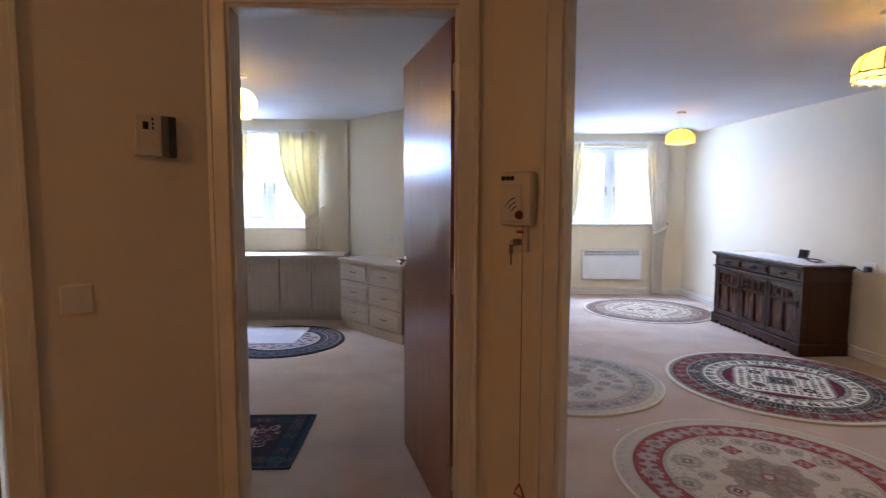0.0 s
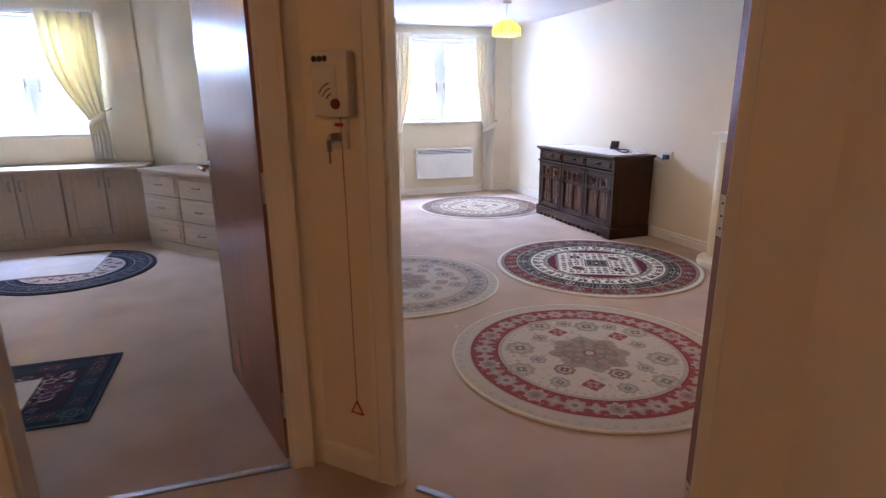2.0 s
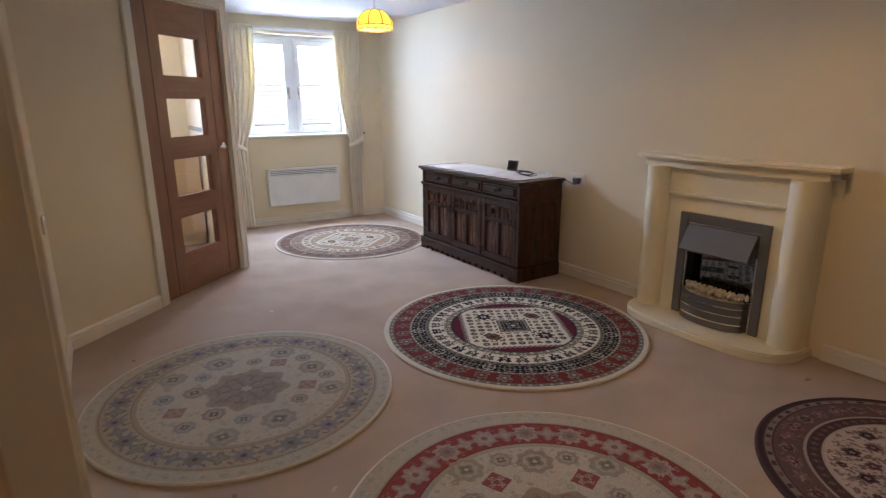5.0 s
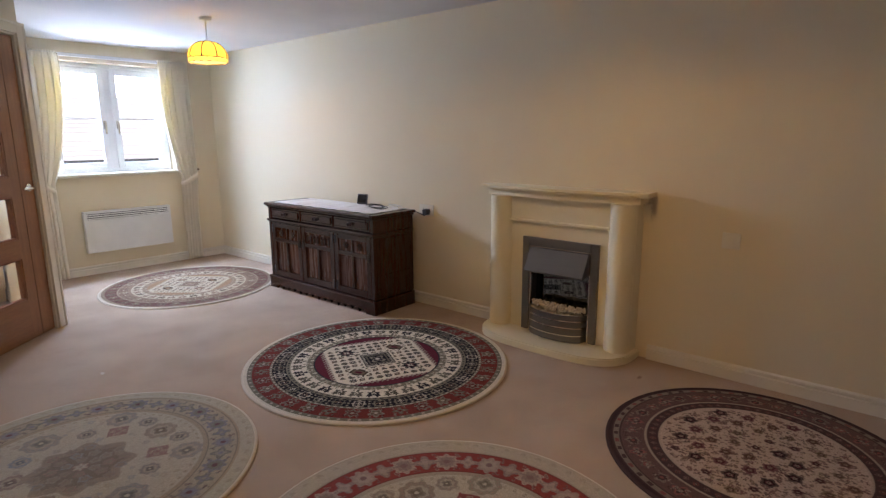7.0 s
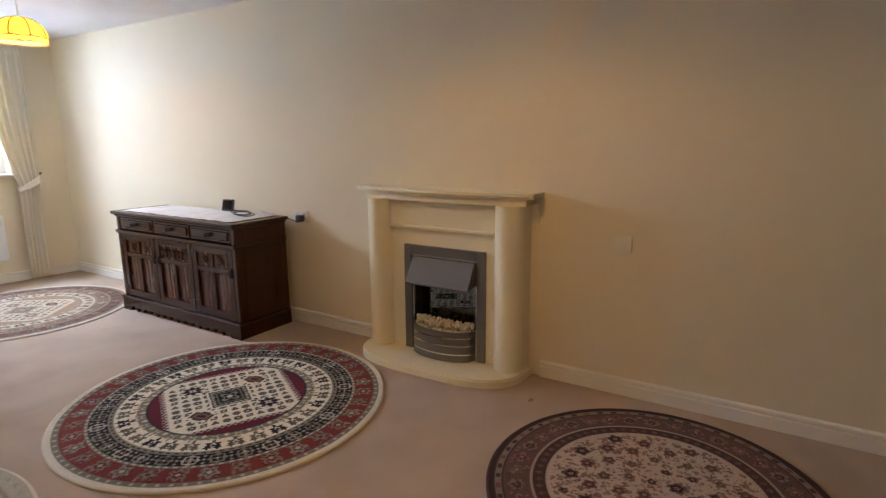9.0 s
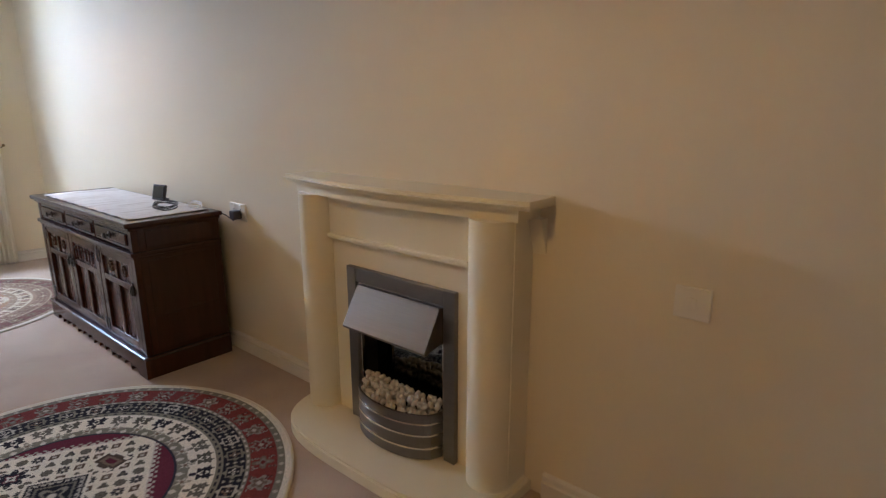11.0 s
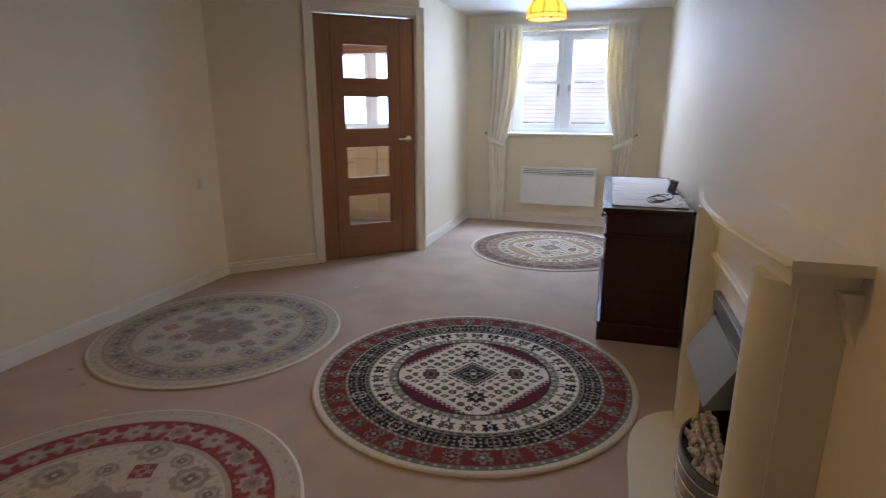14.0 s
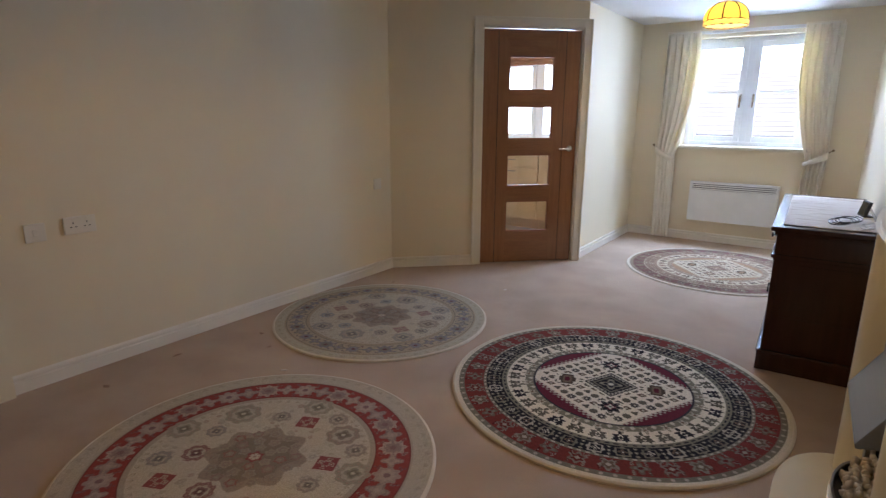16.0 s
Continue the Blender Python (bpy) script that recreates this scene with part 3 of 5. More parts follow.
def medallion(red, navy, cream, grey, maroon, pale, brown, outer):
    """Concentric borders round a cream field cut square, with a lozenge in its middle."""
    def paint(c):
        c.ring(0.0, 1.1, outer)
        c.ring(0.0, 0.960, grey * 0.75)
        for i in range(90):
            b = 2 * math.pi * i / 90
            c.diamond(0.942 * math.cos(b), 0.942 * math.sin(b), 0.013, pale * 0.7, b)
        c.ring(0.0, 0.925, red)
        rnd = random.Random(21)
        c.band(0.805, 0.915, 36, [(pale * 0.42, brown * 0.6, pale * 0.7, 5, 1.0, 0.20), (brown * 0.65, pale * 0.34, red * 0.7, 4, 0.95, 0.26), (pale * 0.36, red * 0.7, pale * 0.55, 6, 1.0, 0.20)])
        for i in range(72):
            b = 2 * math.pi * (i + 0.5) / 72
            for d in (0.822, 0.898):
                d += rnd.uniform(-0.006, 0.006)
                c.flower(d * math.cos(b), d * math.sin(b), 0.019, rnd.choice((2, 3)), rnd.choice((pale * 0.5, brown * 0.6, pale * 0.4, red * 0.4)), red * 0.6, pale * 0.5, b, 0.4)
        c.ring(0.785, 0.805, grey * 0.8)
        c.fill((c.r > 0.790) & (c.r < 0.800) & (np.sin(c.a * 110) > 0), pale * 0.85)
        c.ring(0.685, 0.785, navy)
        for i in range(34):
            b = 2 * math.pi * i / 34
            cx, cy = 0.735 * math.cos(b), 0.735 * math.sin(b)
            tone = (grey * 0.75, pale * 0.72, grey * 0.95)[i % 3]
            c.star(cx, cy, 0.050, tone, b)
            c.square(cx, cy, 0.028, navy, b)
            c.flower(cx, cy, 0.025, 4, pale * 0.85 if i % 2 else brown * 0.9, navy * 1.2, pale, b, 0.3)
            b += math.pi / 34
            for d in (0.702, 0.735, 0.768):
                c.flower(d * math.cos(b), d * math.sin(b), 0.011, 3, grey * 0.9, grey, pale, b)
        c.ring(0.655, 0.685, grey * 0.9)
        c.fill((c.r > 0.665) & (c.r < 0.676) & (np.sin(c.a * 90) > 0), navy * 1.4)
        c.ring(0.52, 0.655, cream)
        for i in range(32):
            b = 2 * math.pi * (i + 0.5) / 32
            dark = (navy * 1.25, grey * 0.42, grey * 0.55 + navy * 0.3)[i % 3]
            for off, d, size, n in ((-0.026, 0.620, 0.026, 5), (0.026, 0.620, 0.026, 5), (-0.024, 0.584, 0.021, 3), (0.024, 0.584, 0.021, 3), (0.0, 0.602, 0.016, 4), (0.0, 0.556, 0.018, 2)):
                b2 = b + off / d
                c.flower(d * math.cos(b2), d * math.sin(b2), size, n, dark, dark * 0.8, dark * 1.5, b2, 0.22)
        c.ring(0.475, 0.535, grey * 0.85)
        for i in range(26):
            b = 2 * math.pi * i / 26
            c.flower(0.520 * math.cos(b), 0.520 * math.sin(b), 0.042, 5, grey * 0.7 if i % 2 else grey, cream * 0.7, brown * 0.8, b, 0.35)
            c.diamond(0.498 * math.cos(b + 0.12), 0.498 * math.sin(b + 0.12), 0.016, cream * 0.75, b, 1.4)
        c.ring(0.475, 0.485, navy * 1.8)
        c.ring(0.0, 0.475, maroon)
        inner = c.r < 0.475
        side = np.maximum(np.abs(c.x + c.y), np.abs(c.x - c.y)) / 1.414
        c.fill(inner & (side < 0.402) & (np.sin((c.x + c.y) * 120) * np.sin((c.x - c.y) * 120) > 0.15), pale * 0.62)
        c.fill(inner & (side < 0.386) & (np.sin((c.x + c.y) * 120) * np.sin((c.x - c.y) * 120) > -0.3), pale * 0.9)
        field = inner & (side < 0.368)
        c.fill(field, cream)
        tints = (grey * 0.42, navy * 1.6, brown * 0.5, grey * 0.62)
        for i in range(-9, 10):
            for j in range(-9, 10):
                u, v = (i + j) * 0.0455, (i - j) * 0.0455
                if (abs(u) + abs(v)) / 1.414 < 0.340 and math.hypot(u, v) < 0.445:
                    k = (i * 3 + j * 5) % 4
                    if k == 0:
                        c.flower(u, v, 0.027, 8, tints[0], tints[3], tints[0], 0.2, 0.08)
                    elif k == 1:
                        c.flower(u, v, 0.030, 4, tints[1], grey * 0.8, tints[1], 0.0, 0.30)
                        c.flower(u, v, 0.030, 4, tints[1], tints[1], pale, math.pi / 4, 0.45)
                    elif k == 2:
                        c.diamond(u, v, 0.025, tints[2], 0, 1.25)
                        c.diamond(u, v, 0.012, pale * 0.8)
                    else:
                        c.flower(u, v, 0.024, 3, tints[(i + j) % 4], tints[0], tints[3], 0.8, 0.22)
        for s in (-1, 1):
            c.star(0.0, 0.285 * s, 0.085, cream)
            c.flower(0.0, 0.285 * s, 0.075, 8, navy, navy, cream, 0, 0.18)
            c.flower(0.0, 0.285 * s, 0.036, 4, maroon, pale, navy, 0, 0.2)
            c.star(0.270 * s, 0.0, 0.085, cream)
            c.square(0.270 * s, 0.0, 0.038, brown * 0.34, 0, 1.75)
            c.square(0.270 * s, 0.0, 0.052, brown * 0.34, 0, 0.6)
            c.square(0.270 * s, 0.0, 0.026, brown * 0.75, 0, 1.9)
            c.square(0.270 * s, 0.0, 0.013, maroon * 0.8, 0, 2.2)
        c.diamond(0, 0, 0.185, cream)
        c.diamond(0, 0, 0.165, navy)
        c.fill((np.abs(np.abs(c.x) + np.abs(c.y) - 0.140) < 0.012) & (np.sin((c.x - c.y) * 150) * np.sin((c.x + c.y) * 150) > -0.3), pale * 0.7)
        c.diamond(0, 0, 0.112, grey * 0.75)
        c.diamond(0, 0, 0.096, navy)
        c.flower(0, 0, 0.070, 4, grey, navy * 1.4, pale, 0, 0.25)
    return paint


def garden(field, border, bandcol, leafs, rosettes, squares, edge, star_col, b0, b1, seed, n_band):
    """Scattered rosettes round a star medallion inside one flowered border."""
    def paint(c):
        rnd = random.Random(seed)
        c.ring(0.0, 1.1, edge)
        for i in range(60):
            b = 2 * math.pi * i / 60
            c.flower(0.945 * math.cos(b), 0.945 * math.sin(b), 0.018, 3, edge * 0.75, edge * 0.9, border, b)
        c.ring(0.0, b1 + 0.012, border)
        c.ring(b0, b1, bandcol)
        kinds = [(leafs[0], leafs[1], leafs[2], 8, 0.82, 0.12), (leafs[1] * 0.9, leafs[3], leafs[0], 4, 0.70, 0.22), (leafs[3], leafs[0], leafs[2], 8, 0.80, 0.12), (leafs[1], leafs[0], leafs[3], 4, 0.66, 0.25)]
        c.band(b0, b1, n_band, kinds)
        for i in range(n_band):
            b = 2 * math.pi * (i + 0.5) / n_band
            for d in (b0 + 0.035, b1 - 0.035):
                c.flower(d * math.cos(b), d * math.sin(b), 0.022, rnd.choice((2, 3)), leafs[i % 4] * 0.85, bandcol * 0.8, leafs[2], b + rnd.random(), 0.4)
        c.ring(b1 - 0.008, b1, bandcol * 0.6)
        c.ring(b0, b0 + 0.008, bandcol * 0.6)
        c.ring(0.0, b0, border)
        c.ring(0.0, b0 - 0.03, field)
        for i in range(64):
            b = 2 * math.pi * i / 64
            c.flower((b0 - 0.055) * math.cos(b), (b0 - 0.055) * math.sin(b), 0.012, 3, border * 0.8, field, border, b)
        spots = [(0, 0.50, 0.105, star_col), (60, 0.42, 0.06, rosettes[1]), (-60, 0.42, 0.06, rosettes[1]), (90, 0.50, 0.115, rosettes[0]), (-90, 0.50, 0.115, rosettes[0]),
                 (115, 0.40, 0.062, rosettes[2]), (-115, 0.40, 0.062, rosettes[2]), (148, 0.34, 0.078, rosettes[3]), (-148, 0.34, 0.078, rosettes[3]),
                 (126, 0.58, 0.10, rosettes[0]), (-126, 0.58, 0.10, rosettes[0]), (156, 0.52, 0.07, rosettes[2]), (-156, 0.52, 0.07, rosettes[2]),
                 (40, 0.58, 0.10, rosettes[0]), (-40, 0.58, 0.10, rosettes[0]), (19, 0.55, 0.065, rosettes[1]), (-19, 0.55, 0.065, rosettes[1])]
        for i in range(150):
            b, d = rnd.random() * 6.283, (b0 - 0.10) * math.sqrt(rnd.random())
            col = rnd.choice(rosettes + [border])
            c.flower(d * math.cos(b), d * math.sin(b), rnd.choice((0.010, 0.016, 0.024)), rnd.choice((2, 4, 5)), col * 0.6 + field * 0.4, field * 0.5 + col * 0.5, field, rnd.random() * 6)
        for deg, d, s, col in spots:
            b = radians(deg)
            cx, cy = d * math.cos(b), d * math.sin(b)
            c.flower(cx, cy, s, 8, col, field * 0.85, squares, rnd.random(), 0.07)
            c.flower(cx, cy, s * 0.5, 4, col * 0.8, col * 0.6, field, rnd.random(), 0.15)
        for deg, d in ((33.7, 0.41), (-33.7, 0.41), (180, 0.47)):
            b = radians(deg)
            cx, cy = d * math.cos(b), d * math.sin(b)
            c.square(cx, cy, 0.058, squares, math.pi / 4 + 0.15)
            for dx in (-0.03, 0.03):
                for dy in (-0.03, 0.03):
                    c.flower(cx + dx * 0.75, cy + dy * 0.75, 0.020, 4, field * 0.8, squares, field, 0)
        c.flower(0, 0, 0.295, 8, star_col, star_col * 0.85, star_col, 0.2, 0.10)
        c.star(0, 0, 0.225, star_col * 0.75, 0.2)
        for ring_r, n, s in ((0.225, 14, 0.036), (0.150, 10, 0.038), (0.085, 6, 0.034)):
            for i in range(n):
                b = 2 * math.pi * i / n
                c.flower(ring_r * math.cos(b), ring_r * math.sin(b), s, 5, (rosettes + [squares])[i % 5] * 0.7 + star_col * 0.3, star_col * 0.9, field * 0.6, b)
        c.flower(0, 0, 0.05, 6, squares, field, rosettes[3], 0)
    return paint


def meadow(field, flowers, borders, seed, r_field=0.625):
    """A pale field strewn with small dark blooms inside several narrow dark borders."""
    def paint(c):
        rnd = random.Random(seed)
        dark, mid, light, rust = borders
        c.ring(0, 1.1, dark * 0.7)
        c.ring(0, 0.955, dark)
        c.ring(0.905, 0.945, light * 0.42)
        for i in range(56):
            b = 2 * math.pi * i / 56
            c.square(0.925 * math.cos(b), 0.925 * math.sin(b), 0.014, dark if i % 3 else rust, b, 1.5)
        c.ring(0.735, 0.895, mid)
        c.band(0.745, 0.885, 34, [(light * 0.42, dark, rust, 6, 0.80, 0.15), (rust * 1.3, dark, light * 0.5, 4, 0.85, 0.25), (light * 0.3, rust, light * 0.55, 5, 0.7, 0.2)])
        c.band(0.745, 0.885, 68, [(light * 0.55, mid, mid, 2, 0.30, 0.4)], 0.5)
        for i in range(150):
            b, d = 2 * math.pi * i / 150, 0.755 + 0.12 * rnd.random()
            c.flower(d * math.cos(b), d * math.sin(b), 0.012 + 0.010 * rnd.random(), rnd.choice((2, 3, 4)), rnd.choice((light * 0.6, light * 0.4, rust * 1.4, dark * 0.7)), mid, light * 0.5, rnd.random() * 6, 0.35)
        c.ring(0.715, 0.735, light * 0.65)
        c.ring(r_field + 0.012, 0.715, dark)
        for i in range(60):
            b = 2 * math.pi * i / 60
            c.flower(0.675 * math.cos(b), 0.675 * math.sin(b), 0.020, 4, rust if i % 2 else mid * 1.5, dark, light * 0.5, b)
        c.ring(r_field, r_field + 0.012, light * 0.8)
        c.ring(0, r_field, field)
        for i in range(1700):
            b, d = rnd.random() * 6.283, (r_field - 0.02) * math.sqrt(rnd.random())
            k = rnd.random()
            size = 0.008 if k < 0.55 else (0.014 if k < 0.9 else 0.022)
            col = rnd.choice(flowers) * 0.75 + field * 0.25
            c.flower(d * math.cos(b), d * math.sin(b), size, rnd.choice((2, 3, 5)), col, col * 0.8, field * 0.8, rnd.random() * 6, 0.25)
        for i in range(44):
            d, b = (r_field - 0.06) * math.sqrt((i + 0.5) / 44), i * 2.39996
            col, size = flowers[i % len(flowers)], 0.034 + 0.022 * ((i * 7) % 5) / 4
            c.flower(d * math.cos(b), d * math.sin(b), size, 5, col * 0.85 + field * 0.15, col * 0.7, field * 0.5, b, 0.13)
            c.flower(d * math.cos(b), d * math.sin(b), size * 0.45, 5, flowers[(i + 2) % len(flowers)], field * 0.6, col, b, 0.2)
    return paint


round_rug(pose(2.945, 4.594, 0, 0, 0, 18), 0.774, medallion(lin("7b3731"), lin("25242a"), CREAM, lin("8a8473"), lin("682835"), PALE, TAUPE, CREAM * 0.92), CREAM, M_BINDING,
          "round red, charcoal and cream medallion rug with a cream edge", 170, 900)
round_rug(pose(2.976, 7.213, 0, 0, 0, -4), 0.727, medallion(lin("735049"), lin("7a6152"), lin("c2b29a"), lin("9c8570"), lin("9c7c60"), lin("c8b89c"), lin("957a5e"), lin("cdc0aa")), CREAM, M_BINDING,
          "round tan, mauve and cream medallion rug below the window", 110, 560)
round_rug(pose(2.015, 3.202, 0, 0, 0, 61), 0.698, garden(lin("cbbfab"), lin("b3a795"), lin("984a46"), [lin("b8a496"), lin("9c8880"), lin("8d7070"), lin("ab978c")], [lin("a89e8c"), lin("a2968a"), lin("a09890"), lin("94706a")],
          lin("965452"), lin("c4b8a5"), lin("a39484"), 0.66, 0.86, 3, 38), CREAM, M_BINDING, "round cream rug with a red flowered border", 150, 760)
round_rug(pose(1.388, 4.658, 0, 0, 0, 10), 0.682, garden(lin("c3b6a2"), lin("b09f89"), lin("b5a792"), [lin("918d92"), lin("8b877b"), lin("7a5c5f"), lin("a0978b")], [lin("a39c92"), lin("9c938a"), lin("979a9c"), lin("9c897f")],
          lin("a3857c"), lin("c0b6a2"), lin("a59686"), 0.70, 0.88, 5, 38), CREAM, M_BINDING, "round faded grey-beige rug with pale flowers", 130, 640)
round_rug(pose(3.341, 2.616, 0, 0, 0, 25), 0.614, meadow(lin("cab4a5"), [lin("5a343a"), lin("6a4a44"), lin("3c2a30"), lin("7d6a58"), lin("70404a")], (lin("574343"), lin("715753"), lin("d2beac"), lin("8c5853")), 11), CREAM, M_BINDDARK,
          "round mauve-bordered rug with small dark flowers on cream", 150, 760)
round_rug(pose(-0.986, 5.793, 0), 0.577, meadow(lin("b9a89c"), [lin("6a4048"), lin("4c4a58"), lin("84605a")], (lin("272c38"), lin("39414e"), lin("a99c94"), lin("70484a")), 12, 0.6), CREAM, M_BINDBLUE,
          "round navy-bordered flowered rug before bedroom cupboards", 60, 300)


def oblong_rug(m, w, h, label):
    t = thing("rug", m, label, "rug")
    nx, ny = 150, 100
    gx, gy = np.meshgrid(np.linspace(-w / 2, w / 2, nx), np.linspace(-h / 2, h / 2, ny))
    faces = [(i * nx + j, i * nx + j + 1, (i + 1) * nx + j + 1, (i + 1) * nx + j) for i in range(ny - 1) for j in range(nx - 1)]

    def paint(c):
        rnd = random.Random(5)
        e = np.minimum(w / 2 - np.abs(c.x), h / 2 - np.abs(c.y))
        slate, navy, cream, red = lin("3f4d55"), lin("252c38"), lin("b3a397"), lin("6e3f45")
        c.fill(e < 2, lin("313a46"))
        c.fill((e > 0.02) & (e < 0.035), navy)
        for i in range(44):
            u, v = (rnd.uniform(-w / 2, w / 2), rnd.choice((-1, 1)) * (h / 2 - 0.075)) if i % 2 else (rnd.choice((-1, 1)) * (w / 2 - 0.075), rnd.uniform(-h / 2, h / 2))
            c.flower(u, v, 0.032, 4, slate * 1.3 if i % 3 else red, navy, cream * 0.5, rnd.random())
        c.fill(e > 0.12, navy)
        c.fill(e > 0.13, lin("3a2b33"))
        for i in range(260):
            u, v = rnd.uniform(-w / 2 + 0.15, w / 2 - 0.15), rnd.uniform(-h / 2 + 0.15, h / 2 - 0.15)
            c.flower(u, v, rnd.choice((0.012, 0.02, 0.032)), rnd.choice((2, 4, 5)), rnd.choice((cream, cream * 0.8, red, lin("7d6a72"))), lin("3a2b33"), red, rnd.random() * 6)
    woven("woven_face", gx.ravel(), gy.ravel(), faces, paint, lin("313a46"), 1.0, 0.010, t, 0.0006)
    part("binding", boxes((-w / 2 - 0.008, -w / 2, -h / 2, h / 2, 0, 0.010), (w / 2, w / 2 + 0.008, -h / 2, h / 2, 0, 0.010),
         (-w / 2 - 0.008, w / 2 + 0.008, -h / 2 - 0.008, -h / 2, 0, 0.010), (-w / 2 - 0.008, w / 2 + 0.008, h / 2, h / 2 + 0.008, 0, 0.010)), M_BINDBLUE, t, "slate blue edge binding")
    return t


oblong_rug(pose(-0.90, 3.65, 0, 0, 0, 0.8), 1.24, 0.66, "oblong slate-blue bordered rug with a flowered field by the bedroom door")
M_CLOTHW = mat("pale_cotton_mat", (0.52, 0.45, 0.40), 0.9, second=(0.46, 0.40, 0.36), scale=6, bump=0.5, bump_scale=160, spec=0.05)
solid("cotton_mat", boxes((-0.40, 0.40, -0.32, 0.32, 0, 0.006), bevel=0.002), M_CLOTHW, "pale oblong cotton mat lying on the round rug", "mat", m=pose(-1.22, 5.945, 0.0125, 0, 0, 0), group="pale cotton mats")
solid("cotton_mat", boxes((-0.32, 0.32, -0.20, 0.20, 0, 0.006), bevel=0.002), M_CLOTHW, "pale cotton mat lying askew on the oblong rug", "mat", m=pose(-0.88, 3.56, 0.0108, 0, 0, 3), group="pale cotton mats")


# ---- curtains ----
def sheer(name, colour, second, through):
    """Cloth that lets part of the light through."""
    m = mat(name, colour, 0.9, second=second, scale=4, bump=0.25, bump_scale=420, spec=0.1)
    n, k = m.node_tree.nodes, m.node_tree.links
    b, out = n["Principled BSDF"], n["Material Output"]
    tr = n.new("ShaderNodeBsdfTranslucent")
    tr.inputs["Color"].default_value = (colour[0], colour[1] * 0.88, colour[2] * 0.55, 1)
    mx = n.new("ShaderNodeMixShader")
    mx.inputs[0].default_value = through
    k.new(b.outputs[0], mx.inputs[1])
    k.new(tr.outputs[0], mx.inputs[2])
    k.new(mx.outputs[0], out.inputs["Surface"])
    return m


M_CURTAIN2 = sheer("cream_curtain_lined", (0.93, 0.885, 0.77), (0.91, 0.86, 0.74), 0.16)


def curtain(m, s, top_out, top_in, tie, bottom, z_top, z_tie, z_bot, label, group):
    """A pleated curtain held by a tieback. x along the wall; s = +1 gathers towards +x. Edges in metres of x at the head, tie and hem; y = 0 the wall, room at -y."""
    t = thing("curtain", m, label, "curtain", group)
    nu, nz, pleats = 96, 56, 5
    bm = bmesh.new()
    grid = []
    for i in range(nz + 1):
        z = z_top + (z_bot - z_top) * i / nz
        if z > z_tie:
            f = (z_top - z) / (z_top - z_tie)
            e = f ** 1.15
            bow = 0.055 * math.sin(math.pi * f) * s
            x_out = top_out + (tie[0] - top_out) * f ** 1.5
            x_in = top_in + (tie[1] - top_in) * (f ** 2.3 * 0.75 + f * 0.25) - bow * 0.5
            amp = 0.030 * (1 - 0.45 * e)
        else:
            f = (z_tie - z) / (z_tie - z_bot)
            e = min(1, f * 2.2) ** 0.7
            x_out = tie[0] + (bottom[0] - tie[0]) * e
            x_in = tie[1] + (bottom[1] - tie[1]) * e
            amp = 0.0165 + 0.011 * e
        amp = min(amp, 0.55 * abs(x_in - x_out) / pleats)
        row = []
        for j in range(nu + 1):
            u = j / nu
            wob = 0.25 * math.sin(7.0 * u + z * 3.1)
            ph = 2 * math.pi * (pleats * u + 0.12 * wob) + 0.5 * math.sin(z * 2.2)
            y = -0.070 + amp * (math.sin(ph) + 0.25 * math.sin(2.3 * ph + z * 4))
            row.append(bm.verts.new((x_out + (x_in - x_out) * u + 0.006 * math.cos(ph), y, z)))
        grid.append(row)
    for p, q in zip(grid, grid[1:]):
        for j in range(nu):
            bm.faces.new((p[j], p[j + 1], q[j + 1], q[j]))
    c = part("drape", bm, M_CURTAIN2, t, smooth=True)
    sol = c.modifiers.new("thickness", 'SOLIDIFY')
    sol.thickness = 0.0025
    # pencil-pleat head
    bm = bmesh.new()
    for j in range(15):
        x = top_out + (top_in - top_out) * (j + 0.5) / 15
        lathe(bm, [(0.0, 0.026), (0.006, 0.022), (0.0075, 0.0), (0.006, -0.045), (0.0, -0.060)], 8, pose(x, -0.084 + 0.006 * (j % 2), z_top))
    part("heading", bm, M_CURTAIN2, t, "gathered pencil-pleat heading", smooth=True)
    # tieback band round the gather and up to its hook
    mid, half = (tie[0] + tie[1]) / 2, abs(tie[1] - tie[0]) / 2 + 0.006
    bm = bmesh.new()
    rings = []
    for i in range(41):
        a = 2 * math.pi * i / 40
        x, y = mid + half * math.cos(a), -0.064 + 0.050 * math.sin(a)
        lift = 0.055 * (x - mid) / half * s
        dip = 0.028 * (1 + math.cos(a + (0 if s > 0 else math.pi))) * -0.5
        rings.append([bm.verts.new((x, y, z_tie + lift - 0.022 + dip)), bm.verts.new((x, y * 1.06, z_tie + lift)), bm.verts.new((x, y, z_tie + lift + 0.022))])
    for p, q in zip(rings, rings[1:]):
        for j in (0, 1):
            bm.faces.new((p[j], q[j], q[j + 1], p[j + 1]))
    b = part("tieback", bm, M_CURTAIN2, t, "cream cloth tieback band", smooth=True)
    b.modifiers.new("thickness", 'SOLIDIFY').thickness = 0.004
    hx = mid + s * (half + 0.035)
    bm = bmesh.new()
    tube(bm, [(mid + s * (half - 0.01), -0.05, z_tie + 0.055), (hx, -0.02, z_tie + 0.085), (hx, 0.0, z_tie + 0.085)], 0.004, 6)
    lathe(bm, [(0, 0.0), (0.011, 0.001), (0.011, 0.008), (0, 0.014)], 12, pose(hx, -0.003, z_tie + 0.085, 90, 0, 0))
    part("hook", bm, M_BRASS, t, "small brass tieback hook", smooth=True)
    return t


